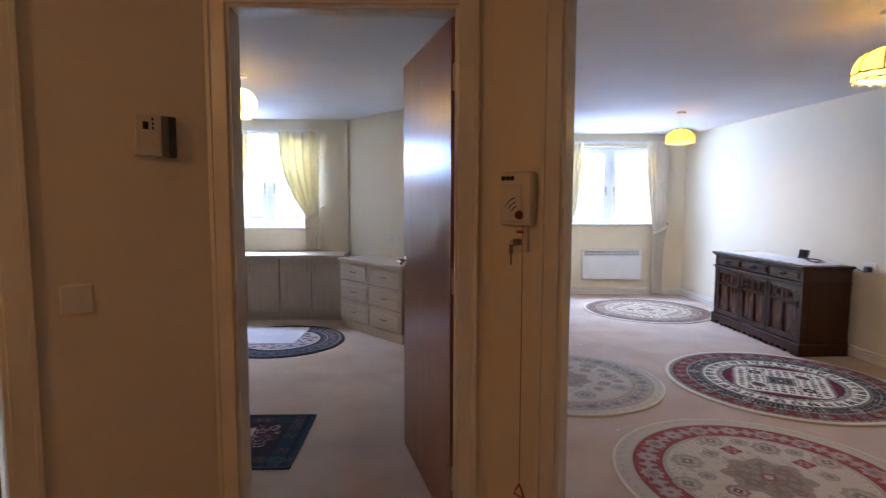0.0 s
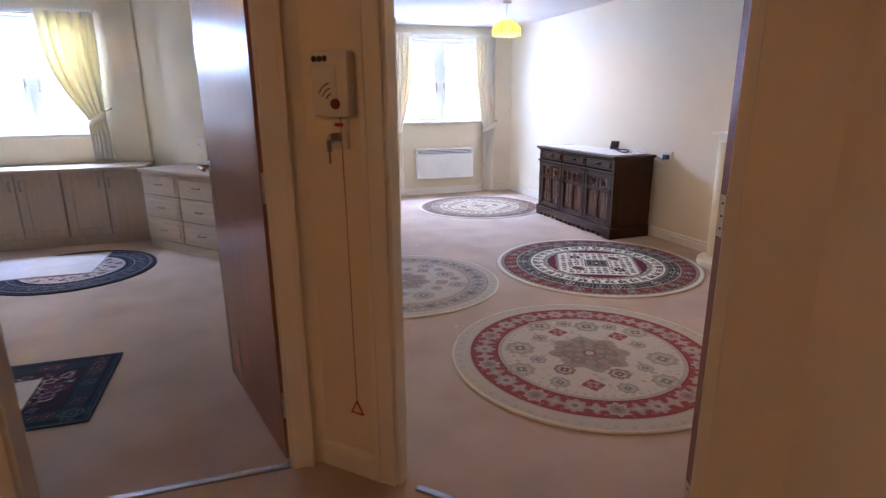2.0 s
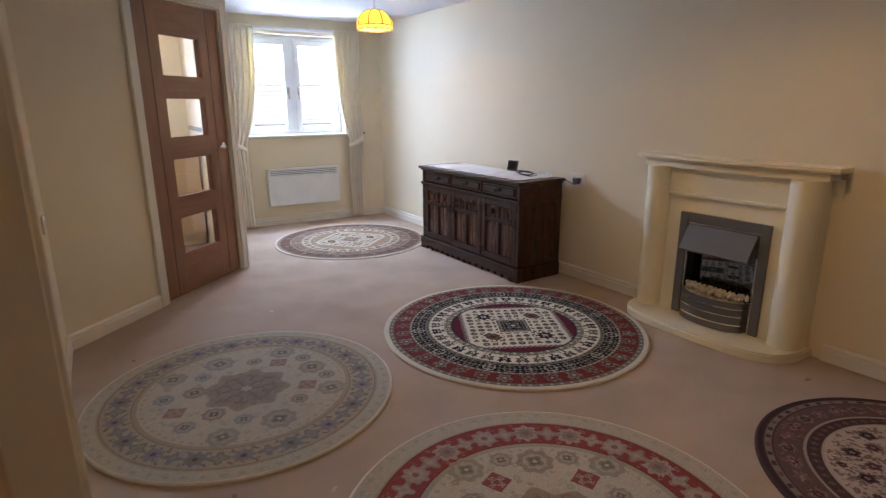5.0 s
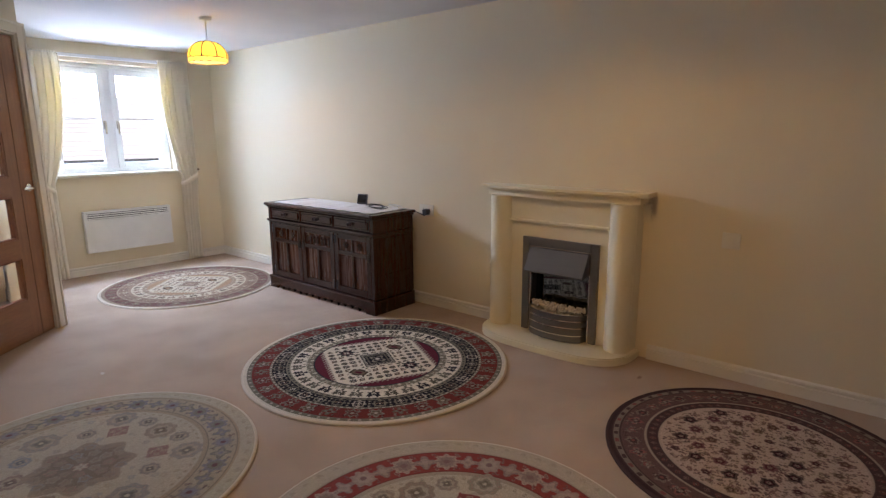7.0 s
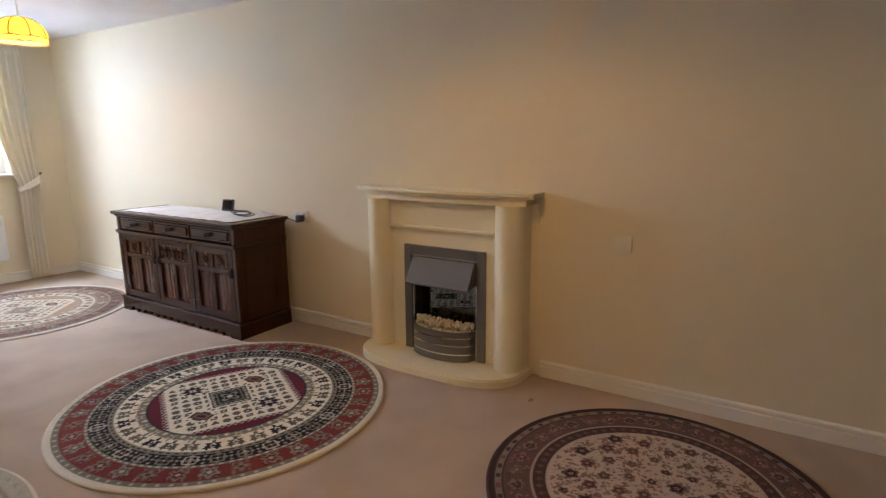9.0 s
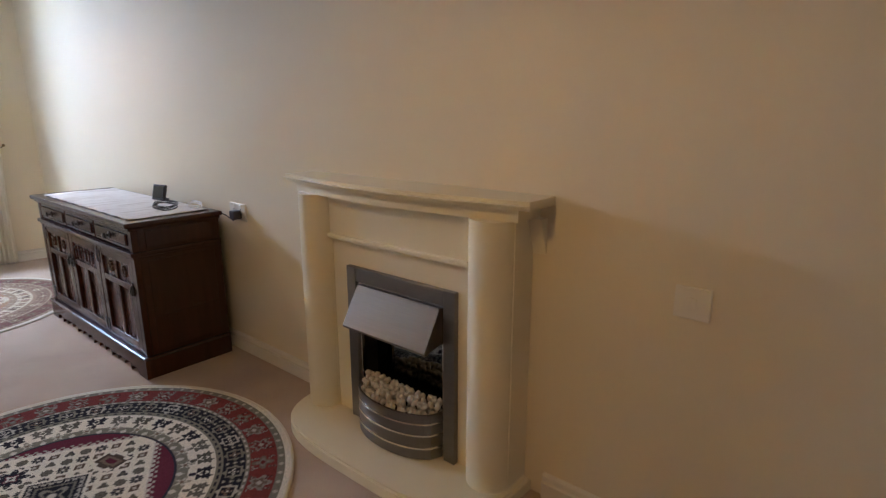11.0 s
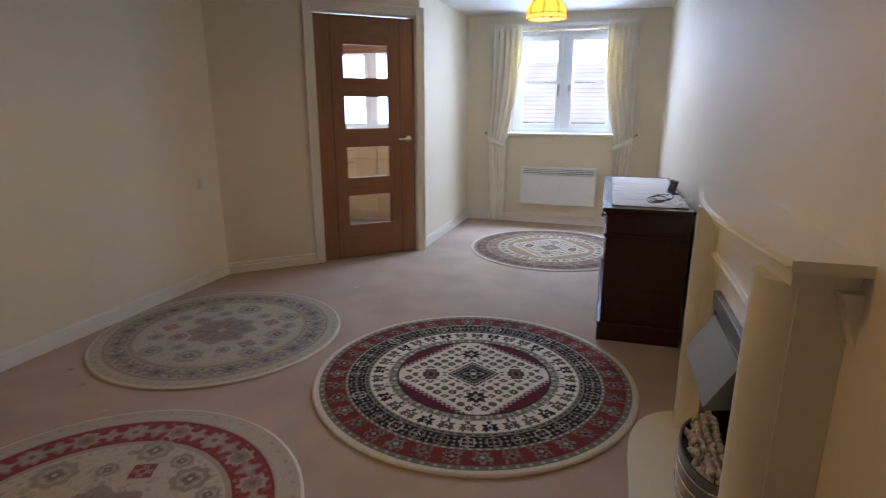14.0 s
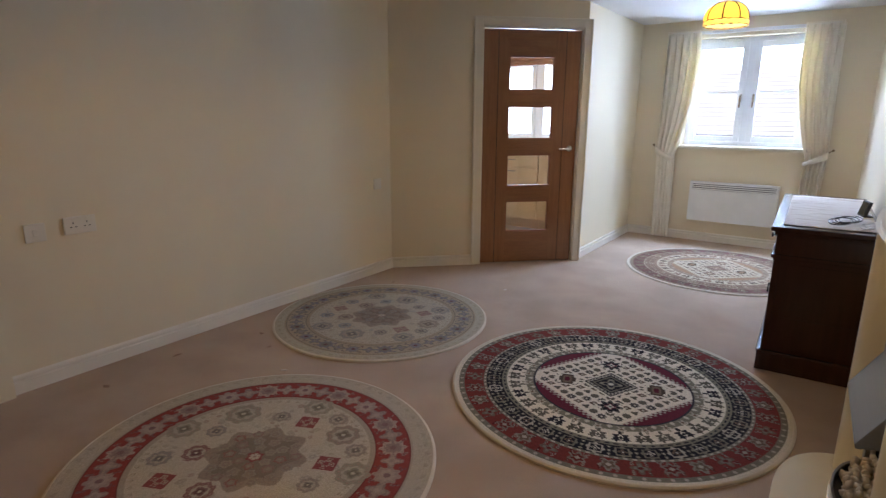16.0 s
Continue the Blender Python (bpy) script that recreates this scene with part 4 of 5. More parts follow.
G = "floor-length living room curtains"
curtain(pose(0, 8.36, 0), -1, 2.12, 2.435, (2.10, 2.285), (2.12, 2.295), 2.085, 0.90, 0.012, "cream floor-length curtain tied back beside the window", G)
curtain(pose(0, 8.36, 0), 1, 3.60, 3.305, (3.62, 3.445), (3.60, 3.435), 2.085, 0.90, 0.012, "cream floor-length curtain tied back near the corner", G)
G = "short bedroom curtains"
curtain(pose(0, 7.13, 0), 1, -0.86, -1.33, (-0.885, -1.035), (-0.865, -1.04), 2.065, 1.13, 0.735, "cream bedroom curtain tied back, reaching the cupboard top", G)
curtain(pose(0, 7.13, 0), -1, -2.11, -1.66, (-2.10, -1.88), (-2.11, -1.86), 2.065, 1.13, 0.735, "cream bedroom curtain tied back on the far side", G)


def rail(name, m, x0, x1, z, label):
    solid(name, boxes((x0, x1, -0.035, -0.010, z, z + 0.03), (x0 + 0.2, x0 + 0.23, -0.012, 0, z, z + 0.03), (x1 - 0.23, x1 - 0.2, -0.012, 0, z, z + 0.03), bevel=0.003), M_WHITE, label, "curtain rail", m=m, group="curtain rails")


rail("curtain_rail", pose(0, 8.36, 0), 2.15, 3.57, 2.072, "white plastic curtain track above the living room window")
rail("curtain_rail", pose(0, 7.13, 0), -2.13, -0.84, 2.055, "white plastic curtain track above the bedroom window")


# ---- panel heater ----
def panel_heater():
    t = thing("panel_heater", pose(2.885, 8.36, 0.225, 0, 0, 180), "white wall-mounted electric panel heater below the window", "heater")
    w, h = 0.405, 0.405
    bm = boxes((-w, w, 0.018, 0.085, 0, h - 0.082), (-w, w, 0.018, 0.085, h - 0.022, h), (-w, -w + 0.025, 0.018, 0.085, h - 0.082, h - 0.022), (w - 0.025, w, 0.018, 0.085, h - 0.082, h - 0.022), bevel=0.004)
    part("casing", bm, M_WHITE, t)
    part("grille_recess", boxes((-w + 0.02, w - 0.02, 0.020, 0.060, h - 0.086, h - 0.018)), M_BLACK, t, "dark slot behind the grille")
    for i in range(3):
        z = h - 0.078 + i * 0.019
        part("louvre", boxes((-w + 0.024, w - 0.024, 0.060, 0.083, z, z + 0.011), bevel=0.002), M_WHITE, t)
    for xa in (-0.3, 0.26):
        part("wall_bracket", boxes((xa, xa + 0.04, 0, 0.018, 0.05, h - 0.05)), M_WHITE, t)
    return t


panel_heater()


# ---- sideboard ----
SB = pose(east(5.27), 5.27, 0, 0, 0, 91.9)


def sideboard():
    t = thing("sideboard", SB, "dark-stained carved oak sideboard with three drawers and three doors", "sideboard")
    L, B, F = 1.36, 0.062, 0.485
    # plinth with a scalloped lower edge
    pts = [(-0.012, 0.098), (-0.012, 0.0), (0.09, 0.0)]
    x = 0.09
    for i in range(14):
        r = (L - 0.18) / 14 / 2
        for k in range(1, 7):
            a = math.pi * k / 6
            pts.append((x + r - r * math.cos(a), 0.028 * math.sin(a) ** 0.6 + (0.008 if i % 3 else 0.0)))
        x += 2 * r
    pts += [(L - 0.09, 0.0), (L + 0.012, 0.0), (L + 0.012, 0.098)]
    part("plinth", prism(bmesh.new(), pts, F - 0.006, F + 0.016, 'y'), M_DARK, t, "plinth board with a scalloped lower edge")
    for xa in (-0.012, L - 0.010):
        part("plinth_side", boxes((xa, xa + 0.022, B, F - 0.006, 0, 0.098), bevel=0.003), M_DARK, t)
    part("plinth_moulding", boxes((-0.018, L + 0.018, B, F + 0.022, 0.096, 0.112), bevel=0.008), M_DARK, t)
    part("carcass", boxes((0.0, L, B, F - 0.03, 0.112, 0.742)), M_DARK, t)
    part("middle_moulding", boxes((-0.010, L + 0.010, B, F + 0.014, 0.606, 0.626), (-0.004, L + 0.004, B, F + 0.004, 0.594, 0.606), bevel=0.004), M_DARK, t)
    part("cornice", boxes((-0.012, L + 0.012, B - 0.004, F + 0.012, 0.728, 0.744), bevel=0.005), M_DARK, t)
    part("top", boxes((-0.026, L + 0.026, B - 0.012, F + 0.030, 0.744, 0.768), bevel=0.007), M_DARK, t, "moulded dark oak top board")
    for x in (0.0, L - 0.035):
        part("corner_post", boxes((x, x + 0.035, F - 0.03, F, 0.112, 0.594), (x, x + 0.035, F - 0.03, F, 0.626, 0.728), bevel=0.003), M_DARK, t)
    # side panels on both ends
    for s, xs in ((-1, 0.0), (1, L)):
        for z0, z1 in ((0.13, 0.30), (0.31, 0.58), (0.64, 0.72)):
            a, b = sorted((xs, xs + s * 0.004))
            part("side_panel", boxes((a, b, B + 0.04, F - 0.06, z0, z1), bevel=0.0015), M_DARK, t)
    # drawers and doors
    w = (L - 0.07) / 3
    for i in range(3):
        x0 = 0.035 + i * w
        d = part("drawer", boxes((x0 + 0.008, x0 + w - 0.008, F - 0.03, F - 0.004, 0.634, 0.722), bevel=0.003), M_DARK, t)
        part("drawer_panel", boxes((x0 + 0.026, x0 + w - 0.026, F - 0.004, F + 0.004, 0.650, 0.706), bevel=0.006), M_DARK, d, "raised fielded panel")
        bm = bmesh.new()
        lathe(bm, [(0, 0), (0.016, 0), (0.017, 0.004), (0.007, 0.007), (0.006, 0.016), (0.015, 0.021), (0.013, 0.029), (0, 0.031)], 16, pose(x0 + w / 2, F + 0.003, 0.678, -90, 0, 0))
        part("knob", bm, M_IRON, d, "dark aged metal knob", smooth=True)
    for i in range(3):
        x0, x1 = 0.035 + i * w + 0.004, 0.035 + (i + 1) * w - 0.004
        y0, y1 = F - 0.03, F - 0.002
        st = 0.048
        frame_bm = boxes((x0, x0 + st, y0, y1, 0.116, 0.592), (x1 - st, x1, y0, y1, 0.116, 0.592), (x0 + st, x1 - st, y0, y1, 0.116, 0.168), (x0 + st, x1 - st, y0, y1, 0.552, 0.592), (x0 + st, x1 - st, y0, y1, 0.425, 0.458), bevel=0.003)
        d = part("door", frame_bm, M_DARK, t)
        part("panel_back", boxes((x0 + st, x1 - st, y0, y1 - 0.016, 0.168, 0.425)), M_DARKP, d, "lighter brown recessed panel")
        n = 2
        pw = (x1 - x0 - 2 * st) / n
        for k in range(1, n):
            part("muntin", boxes((x0 + st + pw * k - 0.014, x0 + st + pw * k + 0.014, y1 - 0.016, y1 - 0.002, 0.168, 0.425), bevel=0.003), M_DARK, d)
        fr = part("frieze", boxes((x0 + st, x1 - st, y0, y1 - 0.012, 0.458, 0.552)), M_DARKP, d, "carved frieze panel")
        a, b = x0 + st, x1 - st
        if i == 1:
            for k in range(7):
                cx = a + (b - a) * (k + 0.5) / 7
                part("carved_boss", lathe(bmesh.new(), [(0.003, 0), (0.013, 0.0), (0.012, 0.008), (0.006, 0.011), (0.003, 0.008)], 12, pose(cx, y1 - 0.012, 0.522, -90, 0, 0)), M_DARK, d, smooth=True)
                part("carved_flute", boxes((cx - 0.010, cx + 0.010, y1 - 0.012, y1 - 0.004, 0.468, 0.510), bevel=0.004), M_DARK, d)
        else:
            for k in range(2):
                cx = a + (b - a) * (k * 2 + 1) / 4
                for p in range(6):
                    an = p * math.pi / 3
                    part("carved_petal", lathe(bmesh.new(), [(0, 0.011), (0.008, 0.009), (0.011, 0.0)], 8, pose(cx + 0.019 * math.cos(an), y1 - 0.012, 0.505 + 0.019 * math.sin(an), -90, 0, 0)), M_DARK, d, smooth=True)
                part("carved_boss", lathe(bmesh.new(), [(0, 0.014), (0.008, 0.012), (0.011, 0.0)], 10, pose(cx, y1 - 0.012, 0.505, -90, 0, 0)), M_DARK, d, smooth=True)
            part("frieze_divider", boxes(((a + b) / 2 - 0.010, (a + b) / 2 + 0.010, y1 - 0.012, y1 - 0.002, 0.458, 0.552), bevel=0.003), M_DARK, d)
        hx = {0: x0 + 0.022, 1: x1 - 0.022, 2: x0 + 0.022}[i]
        bm = boxes((hx - 0.008, hx + 0.008, y1, y1 + 0.003, 0.405, 0.475), bevel=0.002)
        ring = [(hx + 0.011 * math.sin(a * math.pi / 8), y1 + 0.010, 0.430 + 0.020 * math.cos(a * math.pi / 8)) for a in range(17)]
        tube(bm, ring, 0.0032, 6)
        lathe(bm, [(0, 0.012), (0.006, 0.010), (0.008, 0)], 10, pose(hx, y1 + 0.002, 0.452, -90, 0, 0))
        part("drop_handle", bm, M_IRON, d, "dark metal drop handle", smooth=True)
        kx = {0: x1 - 0.012, 1: x0 + 0.012, 2: x1 - 0.012}[i]
        for z in (0.17, 0.54):
            part("hinge", boxes((kx - 0.009, kx + 0.009, y1, y1 + 0.003, z - 0.035, z + 0.035), bevel=0.002), M_BLACK, d, "black iron hinge plate")
    return t


sideboard()
M_RUNNER = mat("pale_runner_cloth", (0.84, 0.82, 0.79), 0.8, second=(0.66, 0.62, 0.58), scale=7, stretch=(7, 0.7, 1), bump=0.4, bump_scale=180, spec=0.1, spread=(0.52, 0.66))
rb = bmesh.new()
nx, ny = 60, 20
vg = [[rb.verts.new((0.05 + 1.24 * i / nx, 0.075 + 0.39 * j / ny, 0.7705 + 0.0022 * math.sin(i * 0.9 + j * 0.4) * math.sin(j * 0.7) + 0.0022)) for j in range(ny + 1)] for i in range(nx + 1)]
for i in range(nx):
    for j in range(ny):
        rb.faces.new((vg[i][j], vg[i + 1][j], vg[i + 1][j + 1], vg[i][j + 1]))
runner = solid("table_runner", rb, M_RUNNER, "pale creased cloth runner spread over the sideboard top", "runner", m=SB, smooth=True)
runner.modifiers.new("thickness", 'SOLIDIFY').thickness = 0.0016

M_SCREEN = mat("dark_glass_screen", (0.012, 0.013, 0.016), 0.12, scale=3)
M_PLASTIC = mat("dark_grey_plastic", (0.035, 0.036, 0.04), 0.45, scale=5)
ph = thing("smart_meter_display", SB @ pose(0.52, 0.125, 0.7745, 0, 0, 14), "small dark screen display propped on the sideboard", "display")
part("casing", boxes((-0.048, 0.048, -0.008, 0.008, 0.0, 0.085), bevel=0.004), M_PLASTIC, ph, m=pose(0, 0, 0.002, 14, 0, 0))
part("screen", boxes((-0.040, 0.040, 0.0085, 0.0100, 0.012, 0.076)), M_SCREEN, ph, "black glossy screen", m=pose(0, 0, 0.002, 14, 0, 0))
part("foot", boxes((-0.03, 0.03, -0.045, 0.0, 0.0, 0.008), bevel=0.002), M_PLASTIC, ph)


def loops(name, m, cx, cy, z, n, size, label, seed, mat_):
    rnd = random.Random(seed)
    pts = []
    for i in range(n * 16):
        a = i * 2 * math.pi / 16
        k = i / (n * 16)
        pts.append((cx + size * (1 + 0.25 * math.sin(k * 9)) * math.cos(a) + 0.12 * k, cy + size * 0.6 * math.sin(a) - 0.06 * k, z + 0.004 + 0.03 * abs(math.sin(a * 0.5 + seed)) * (0.4 + rnd.random() * 0.1)))
    solid(name, tube(bmesh.new(), pts, 0.0028, 6), mat_, label, "cable", m=m, smooth=True, group="loose cables")


loops("cable", SB, 0.20, 0.235, 0.7745, 4, 0.078, "thin black cable coiled loosely on the sideboard", 2, M_BLACK)
loops("cable", SB, 0.10, 0.13, 0.7745, 3, 0.045, "thin white cable lying in loops on the sideboard", 5, M_WHITE)


# ---- fireplace ----
FP = pose(east(3.945), 3.945, 0, 0, 0, 91.9)
FS = FP @ pose(0.022, 0, 0)


def bow(half, y_end, y_mid, n=24):
    """Outline of a slab with a bowed front, back at y = 0."""
    front = [(half * (1 - 2 * i / n), y_end + (y_mid - y_end) * math.cos(math.pi * (i / n - 0.5))) for i in range(n + 1)]
    return [(-half, 0.0), (half, 0.0)] + front


def fireplace():
    t = thing("fireplace_surround", FS, "cream painted fire surround with round columns and bowed mantel", "fireplace")
    h = bmesh.new()
    n = 40
    out = [(0.530, 0.0)] + [(0.530 * abs(math.cos(a)) ** 0.55 * (1 if math.cos(a) >= 0 else -1), 0.06 + 0.30 * math.sin(a) ** 0.8) for a in [math.pi * i / n for i in range(n + 1)]] + [(-0.530, 0.0)]
    prism(h, out, 0.0, 0.046, 'z')
    es = [e for e in h.edges if abs(e.verts[0].co.z - 0.046) < 1e-4 and abs(e.verts[1].co.z - 0.046) < 1e-4]
    bmesh.ops.bevel(h, geom=es, offset=0.008, segments=2, affect='EDGES')
    part("hearth", h, M_CREAMFIRE, t, "bowed cream hearth slab", smooth=True)
    # back panel with the opening for the fire
    for x0, x1, z0 in ((-0.36, -0.257, 0.046), (0.213, 0.36, 0.046), (-0.257, 0.213, 0.645)):
        part("back_panel", boxes((x0, x1, 0.0, 0.098, z0, 0.79)), M_CREAMFIRE, t)
    part("header", boxes((-0.345, 0.345, 0.0, 0.112, 0.79, 0.945), bevel=0.002), M_CREAMFIRE, t)
    part("ledge", boxes((-0.345, 0.345, 0.098, 0.128, 0.778, 0.796), bevel=0.005), M_CREAMFIRE, t, "thin moulded ledge below the header")
    for s in (-1, 1):
        a, b = sorted((s * 0.345, s * 0.505))
        part("side_box", boxes((a, b, 0.0, 0.105, 0.046, 0.945), bevel=0.002), M_CREAMFIRE, t)
        bm = bmesh.new()
        lathe(bm, [(0.0, 0.046), (0.078, 0.046), (0.078, 0.945), (0.0, 0.945)], 24, pose(s * 0.425, 0.098, 0), arc=(0, 180))
        part("column", bm, M_CREAMFIRE, t, "half-round column", smooth=True)
        a, b = sorted((s * 0.505, s * 0.55))
        part("corbel", prism(bmesh.new(), [(0.0, 0.945), (0.040, 0.945), (0.0, 0.83)], a, b, 'x'), M_CREAMFIRE, t, "small wedge bracket")
    bm = prism(bmesh.new(), bow(0.525, 0.125, 0.172), 0.945, 0.986, 'z')
    es = [e for e in bm.edges if min(v.co.z for v in e.verts) > 0.98 and min(v.co.y for v in e.verts) > 0.01]
    bmesh.ops.bevel(bm, geom=es, offset=0.004, segments=2, affect='EDGES')
    part("cove", bm, M_CREAMFIRE, t, smooth=True)
    bm = prism(bmesh.new(), bow(0.572, 0.155, 0.215), 0.986, 1.012, 'z')
    es = [e for e in bm.edges if min(e.verts[0].co.y, e.verts[1].co.y) > 0.01 and abs(e.verts[0].co.z - e.verts[1].co.z) < 1e-4]
    bmesh.ops.bevel(bm, geom=es, offset=0.0115, segments=4, affect='EDGES')
    part("mantel_shelf", bm, M_CREAMFIRE, t, "bowed mantel shelf with a rounded edge", smooth=True)
    return t


fireplace()
M_PEBBLE = mat("cream_pebbles", (0.74, 0.68, 0.57), 0.55, second=(0.62, 0.55, 0.44), scale=20, bump=0.2, bump_scale=90)


def electric_fire():
    t = thing("electric_fire", FP @ pose(0, 0, 0.046), "brushed steel inset electric fire with cream pebbles", "fire")
    y = 0.098
    part("trim_frame", boxes((-0.268, -0.218, y, y + 0.022, 0, 0.636), (0.218, 0.268, y, y + 0.022, 0, 0.636), (-0.218, 0.218, y, y + 0.022, 0.580, 0.636), bevel=0.003), M_STEEL, t)
    part("inner_trim", boxes((-0.218, -0.206, y - 0.005, y + 0.012, 0, 0.580), (0.206, 0.218, y - 0.005, y + 0.012, 0, 0.580), (-0.206, 0.206, y - 0.005, y + 0.012, 0.568, 0.580), bevel=0.002), M_CHROME, t, "bright polished inner trim")
    part("firebox", boxes((-0.232, -0.216, 0.004, y - 0.006, 0.002, 0.596), (0.216, 0.232, 0.004, y - 0.006, 0.002, 0.596), (-0.216, 0.216, 0.004, 0.012, 0.002, 0.596), (-0.216, 0.216, 0.012, y - 0.006, 0.58, 0.596)), M_BLACK, t, "black metal firebox")
    part("glass_back", boxes((-0.214, 0.214, 0.014, 0.020, 0.15, 0.57)), M_SMOKED, t, "dark smoked mirror glass back")
    rnd = random.Random(4)
    # sloping hood
    hood = prism(bmesh.new(), [(y + 0.010, 0.566), (y + 0.024, 0.570), (y + 0.103, 0.432), (y + 0.099, 0.422), (y + 0.088, 0.422), (y + 0.010, 0.552)], -0.205, 0.205, 'x')
    part("hood", hood, M_STEEL, t, "sloping brushed steel canopy")
    part("hood_cheek", prism(bmesh.new(), [(y + 0.010, 0.55), (y + 0.088, 0.424), (y + 0.010, 0.44)], -0.205, -0.202, 'x'), M_STEEL, t)
    part("hood_cheek", prism(bmesh.new(), [(y + 0.010, 0.55), (y + 0.088, 0.424), (y + 0.010, 0.44)], 0.202, 0.205, 'x'), M_STEEL, t)
    # curved fret
    def arc(r_out, z0, z1, th=0.006):
        bm = bmesh.new()
        pts = []
        for k in range(25):
            a = -1 + 2 * k / 24
            pts.append((0.205 * a, y + 0.01 + r_out * (1 - a * a) ** 0.5))
        back = [(x * 0.97, v - th) for x, v in reversed(pts)]
        return prism(bm, pts + back, z0, z1, 'z')
    part("fret", arc(0.105, 0.004, 0.178), M_STEEL, t, "bowed steel front")
    for z in (0.045, 0.095, 0.140):
        part("fret_rib", arc(0.110, z, z + 0.006, 0.010), M_CHROME, t, "polished rib round the front")
    part("fuel_tray", prism(bmesh.new(), [(0.200 * math.cos(a), y + 0.01 + 0.095 * math.sin(a)) for a in [math.pi * k / 20 for k in range(21)]] + [(-0.2, 0.03), (0.2, 0.03)], 0.145, 0.152, 'z'), M_BLACK, t)
    shapes = []
    for k in range(5):
        bm = bmesh.new()
        bmesh.ops.create_icosphere(bm, subdivisions=1, radius=0.016)
        for v in bm.verts:
            v.co *= 1 + 0.3 * (noise.noise(v.co * 60 + Vector((k * 7, 0, 0))))
        bmesh.ops.scale(bm, vec=(1.15, 0.9, 0.75), verts=bm.verts)
        me = bpy.data.meshes.new("pebble")
        bm.to_mesh(me)
        bm.free()
        me.materials.append(M_PEBBLE)
        me.polygons.foreach_set("use_smooth", [True] * len(me.polygons))
        shapes.append(me)
    k = 0
    for layer in range(2):
        for i in range(15):
            for j in range(2, 6):
                px, py = -0.185 + i * 0.0265 + rnd.uniform(-0.006, 0.006), 0.045 + j * 0.0255 + rnd.uniform(-0.005, 0.005)
                if py > y + 0.092 * math.sqrt(max(0, 1 - (px / 0.205) ** 2)) - layer * 0.012:
                    continue
                ob = new("pebble", shapes[k % 5])
                ob.parent = t
                ob.matrix_basis = pose(px, py, 0.163 + layer * 0.019 + (0.022 - 0.1 * abs(py - 0.09)) * layer, rnd.uniform(0, 360), rnd.uniform(0, 360), rnd.uniform(0, 360))
                k += 1
    return t


electric_fire()


# ---- sockets and switches ----
def plate(name, m, w, h, label, gangs=0, rocker=0, category="socket"):
    """A face plate on a wall; x along it, y out of it, centred."""
    t = thing(name, m, label, category, "wall sockets and switches")
    part("face_plate", boxes((-w / 2, w / 2, 0, 0.010, -h / 2, h / 2), bevel=0.003), M_SOCKET, t)
    for g in range(gangs):
        cx = (g - (gangs - 1) / 2) * 0.062
        for dx, dz, a, b in ((0, 0.012, 0.0022, 0.0045), (-0.011, -0.008, 0.0045, 0.0022), (0.011, -0.008, 0.0045, 0.0022)):
            part("pin_hole", boxes((cx + dx - a, cx + dx + a, 0.0095, 0.0108, dz - b, dz + b)), M_BLACK, t)
        part("switch", boxes((cx - 0.006, cx + 0.006, 0.010, 0.0135, 0.022, 0.036), bevel=0.001), M_SOCKET, t)
    for r in range(rocker):
        part("rocker", boxes((-0.011, 0.011, 0.010, 0.0135, -0.016, 0.016), bevel=0.002), M_SOCKET, t)
    return t


def on_east(y, z):
    return pose(east(y), y, z, 0, 0, 91.9)


def on_west(y, z):
    return pose(0.655, y, z, 0, 0, -90)


plate("wall_outlet", on_east(2.985, 0.775), 0.09, 0.086, "cream single outlet plate on the wall beyond the fireplace", 0, 1)
plate("double_socket", on_east(5.17, 0.765), 0.146, 0.086, "cream double socket beside the sideboard with a plug in", 2)
pg = thing("plug", on_east(5.15, 0.755) @ pose(0, 0.011, 0), "black mains plug pushed into the double socket", "plug")
part("plug_body", boxes((-0.022, 0.022, 0, 0.045, -0.022, 0.022), bevel=0.006), M_PLASTIC, pg)
part("flex", tube(bmesh.new(), [(0, 0.03, -0.02), (0.01, 0.03, -0.03), (0.08, 0.03, -0.01), (0.15, 0.03, 0.0)], 0.003, 6), M_BLACK, pg, "thin black flex", smooth=True)
plate("fused_spur", on_west(3.05, 0.755), 0.088, 0.088, "cream fused spur plate on the wall", 0, 1, "switch")
plate("double_socket", on_west(3.245, 0.765), 0.146, 0.086, "cream double socket on the wall beside a spur plate", 2)
plate("light_switch", on_west(5.46, 0.745), 0.086, 0.086, "cream single plate on the wall near the kitchen door", 0, 1, "switch")
plate("light_switch", pose(-0.36 - 0.445 * 0.7071, 2.75 - 0.445 * 0.7071, 1.0, 0, 0, 45 + 180), 0.088, 0.088, "cream light switch on the hall wall below the thermostat", 0, 1, "switch")

# ---- hall fittings ----
M_LABEL = mat("red_label", (0.45, 0.04, 0.03), 0.5)
M_DKRED = mat("dark_red_button", (0.16, 0.012, 0.012), 0.3)
M_IVORY = mat("ivory_plastic", (0.72, 0.66, 0.53), 0.4, scale=4)
M_KEY = mat("dull_nickel", (0.32, 0.30, 0.27), 0.35, metal=1.0)
M_CORD = mat("orange_red_cord", (0.35, 0.10, 0.04), 0.7)
AL = pose(1.65 - 1.285 * 0.7071, 1.745 + 1.285 * 0.7071, 0, 0, 0, 135)


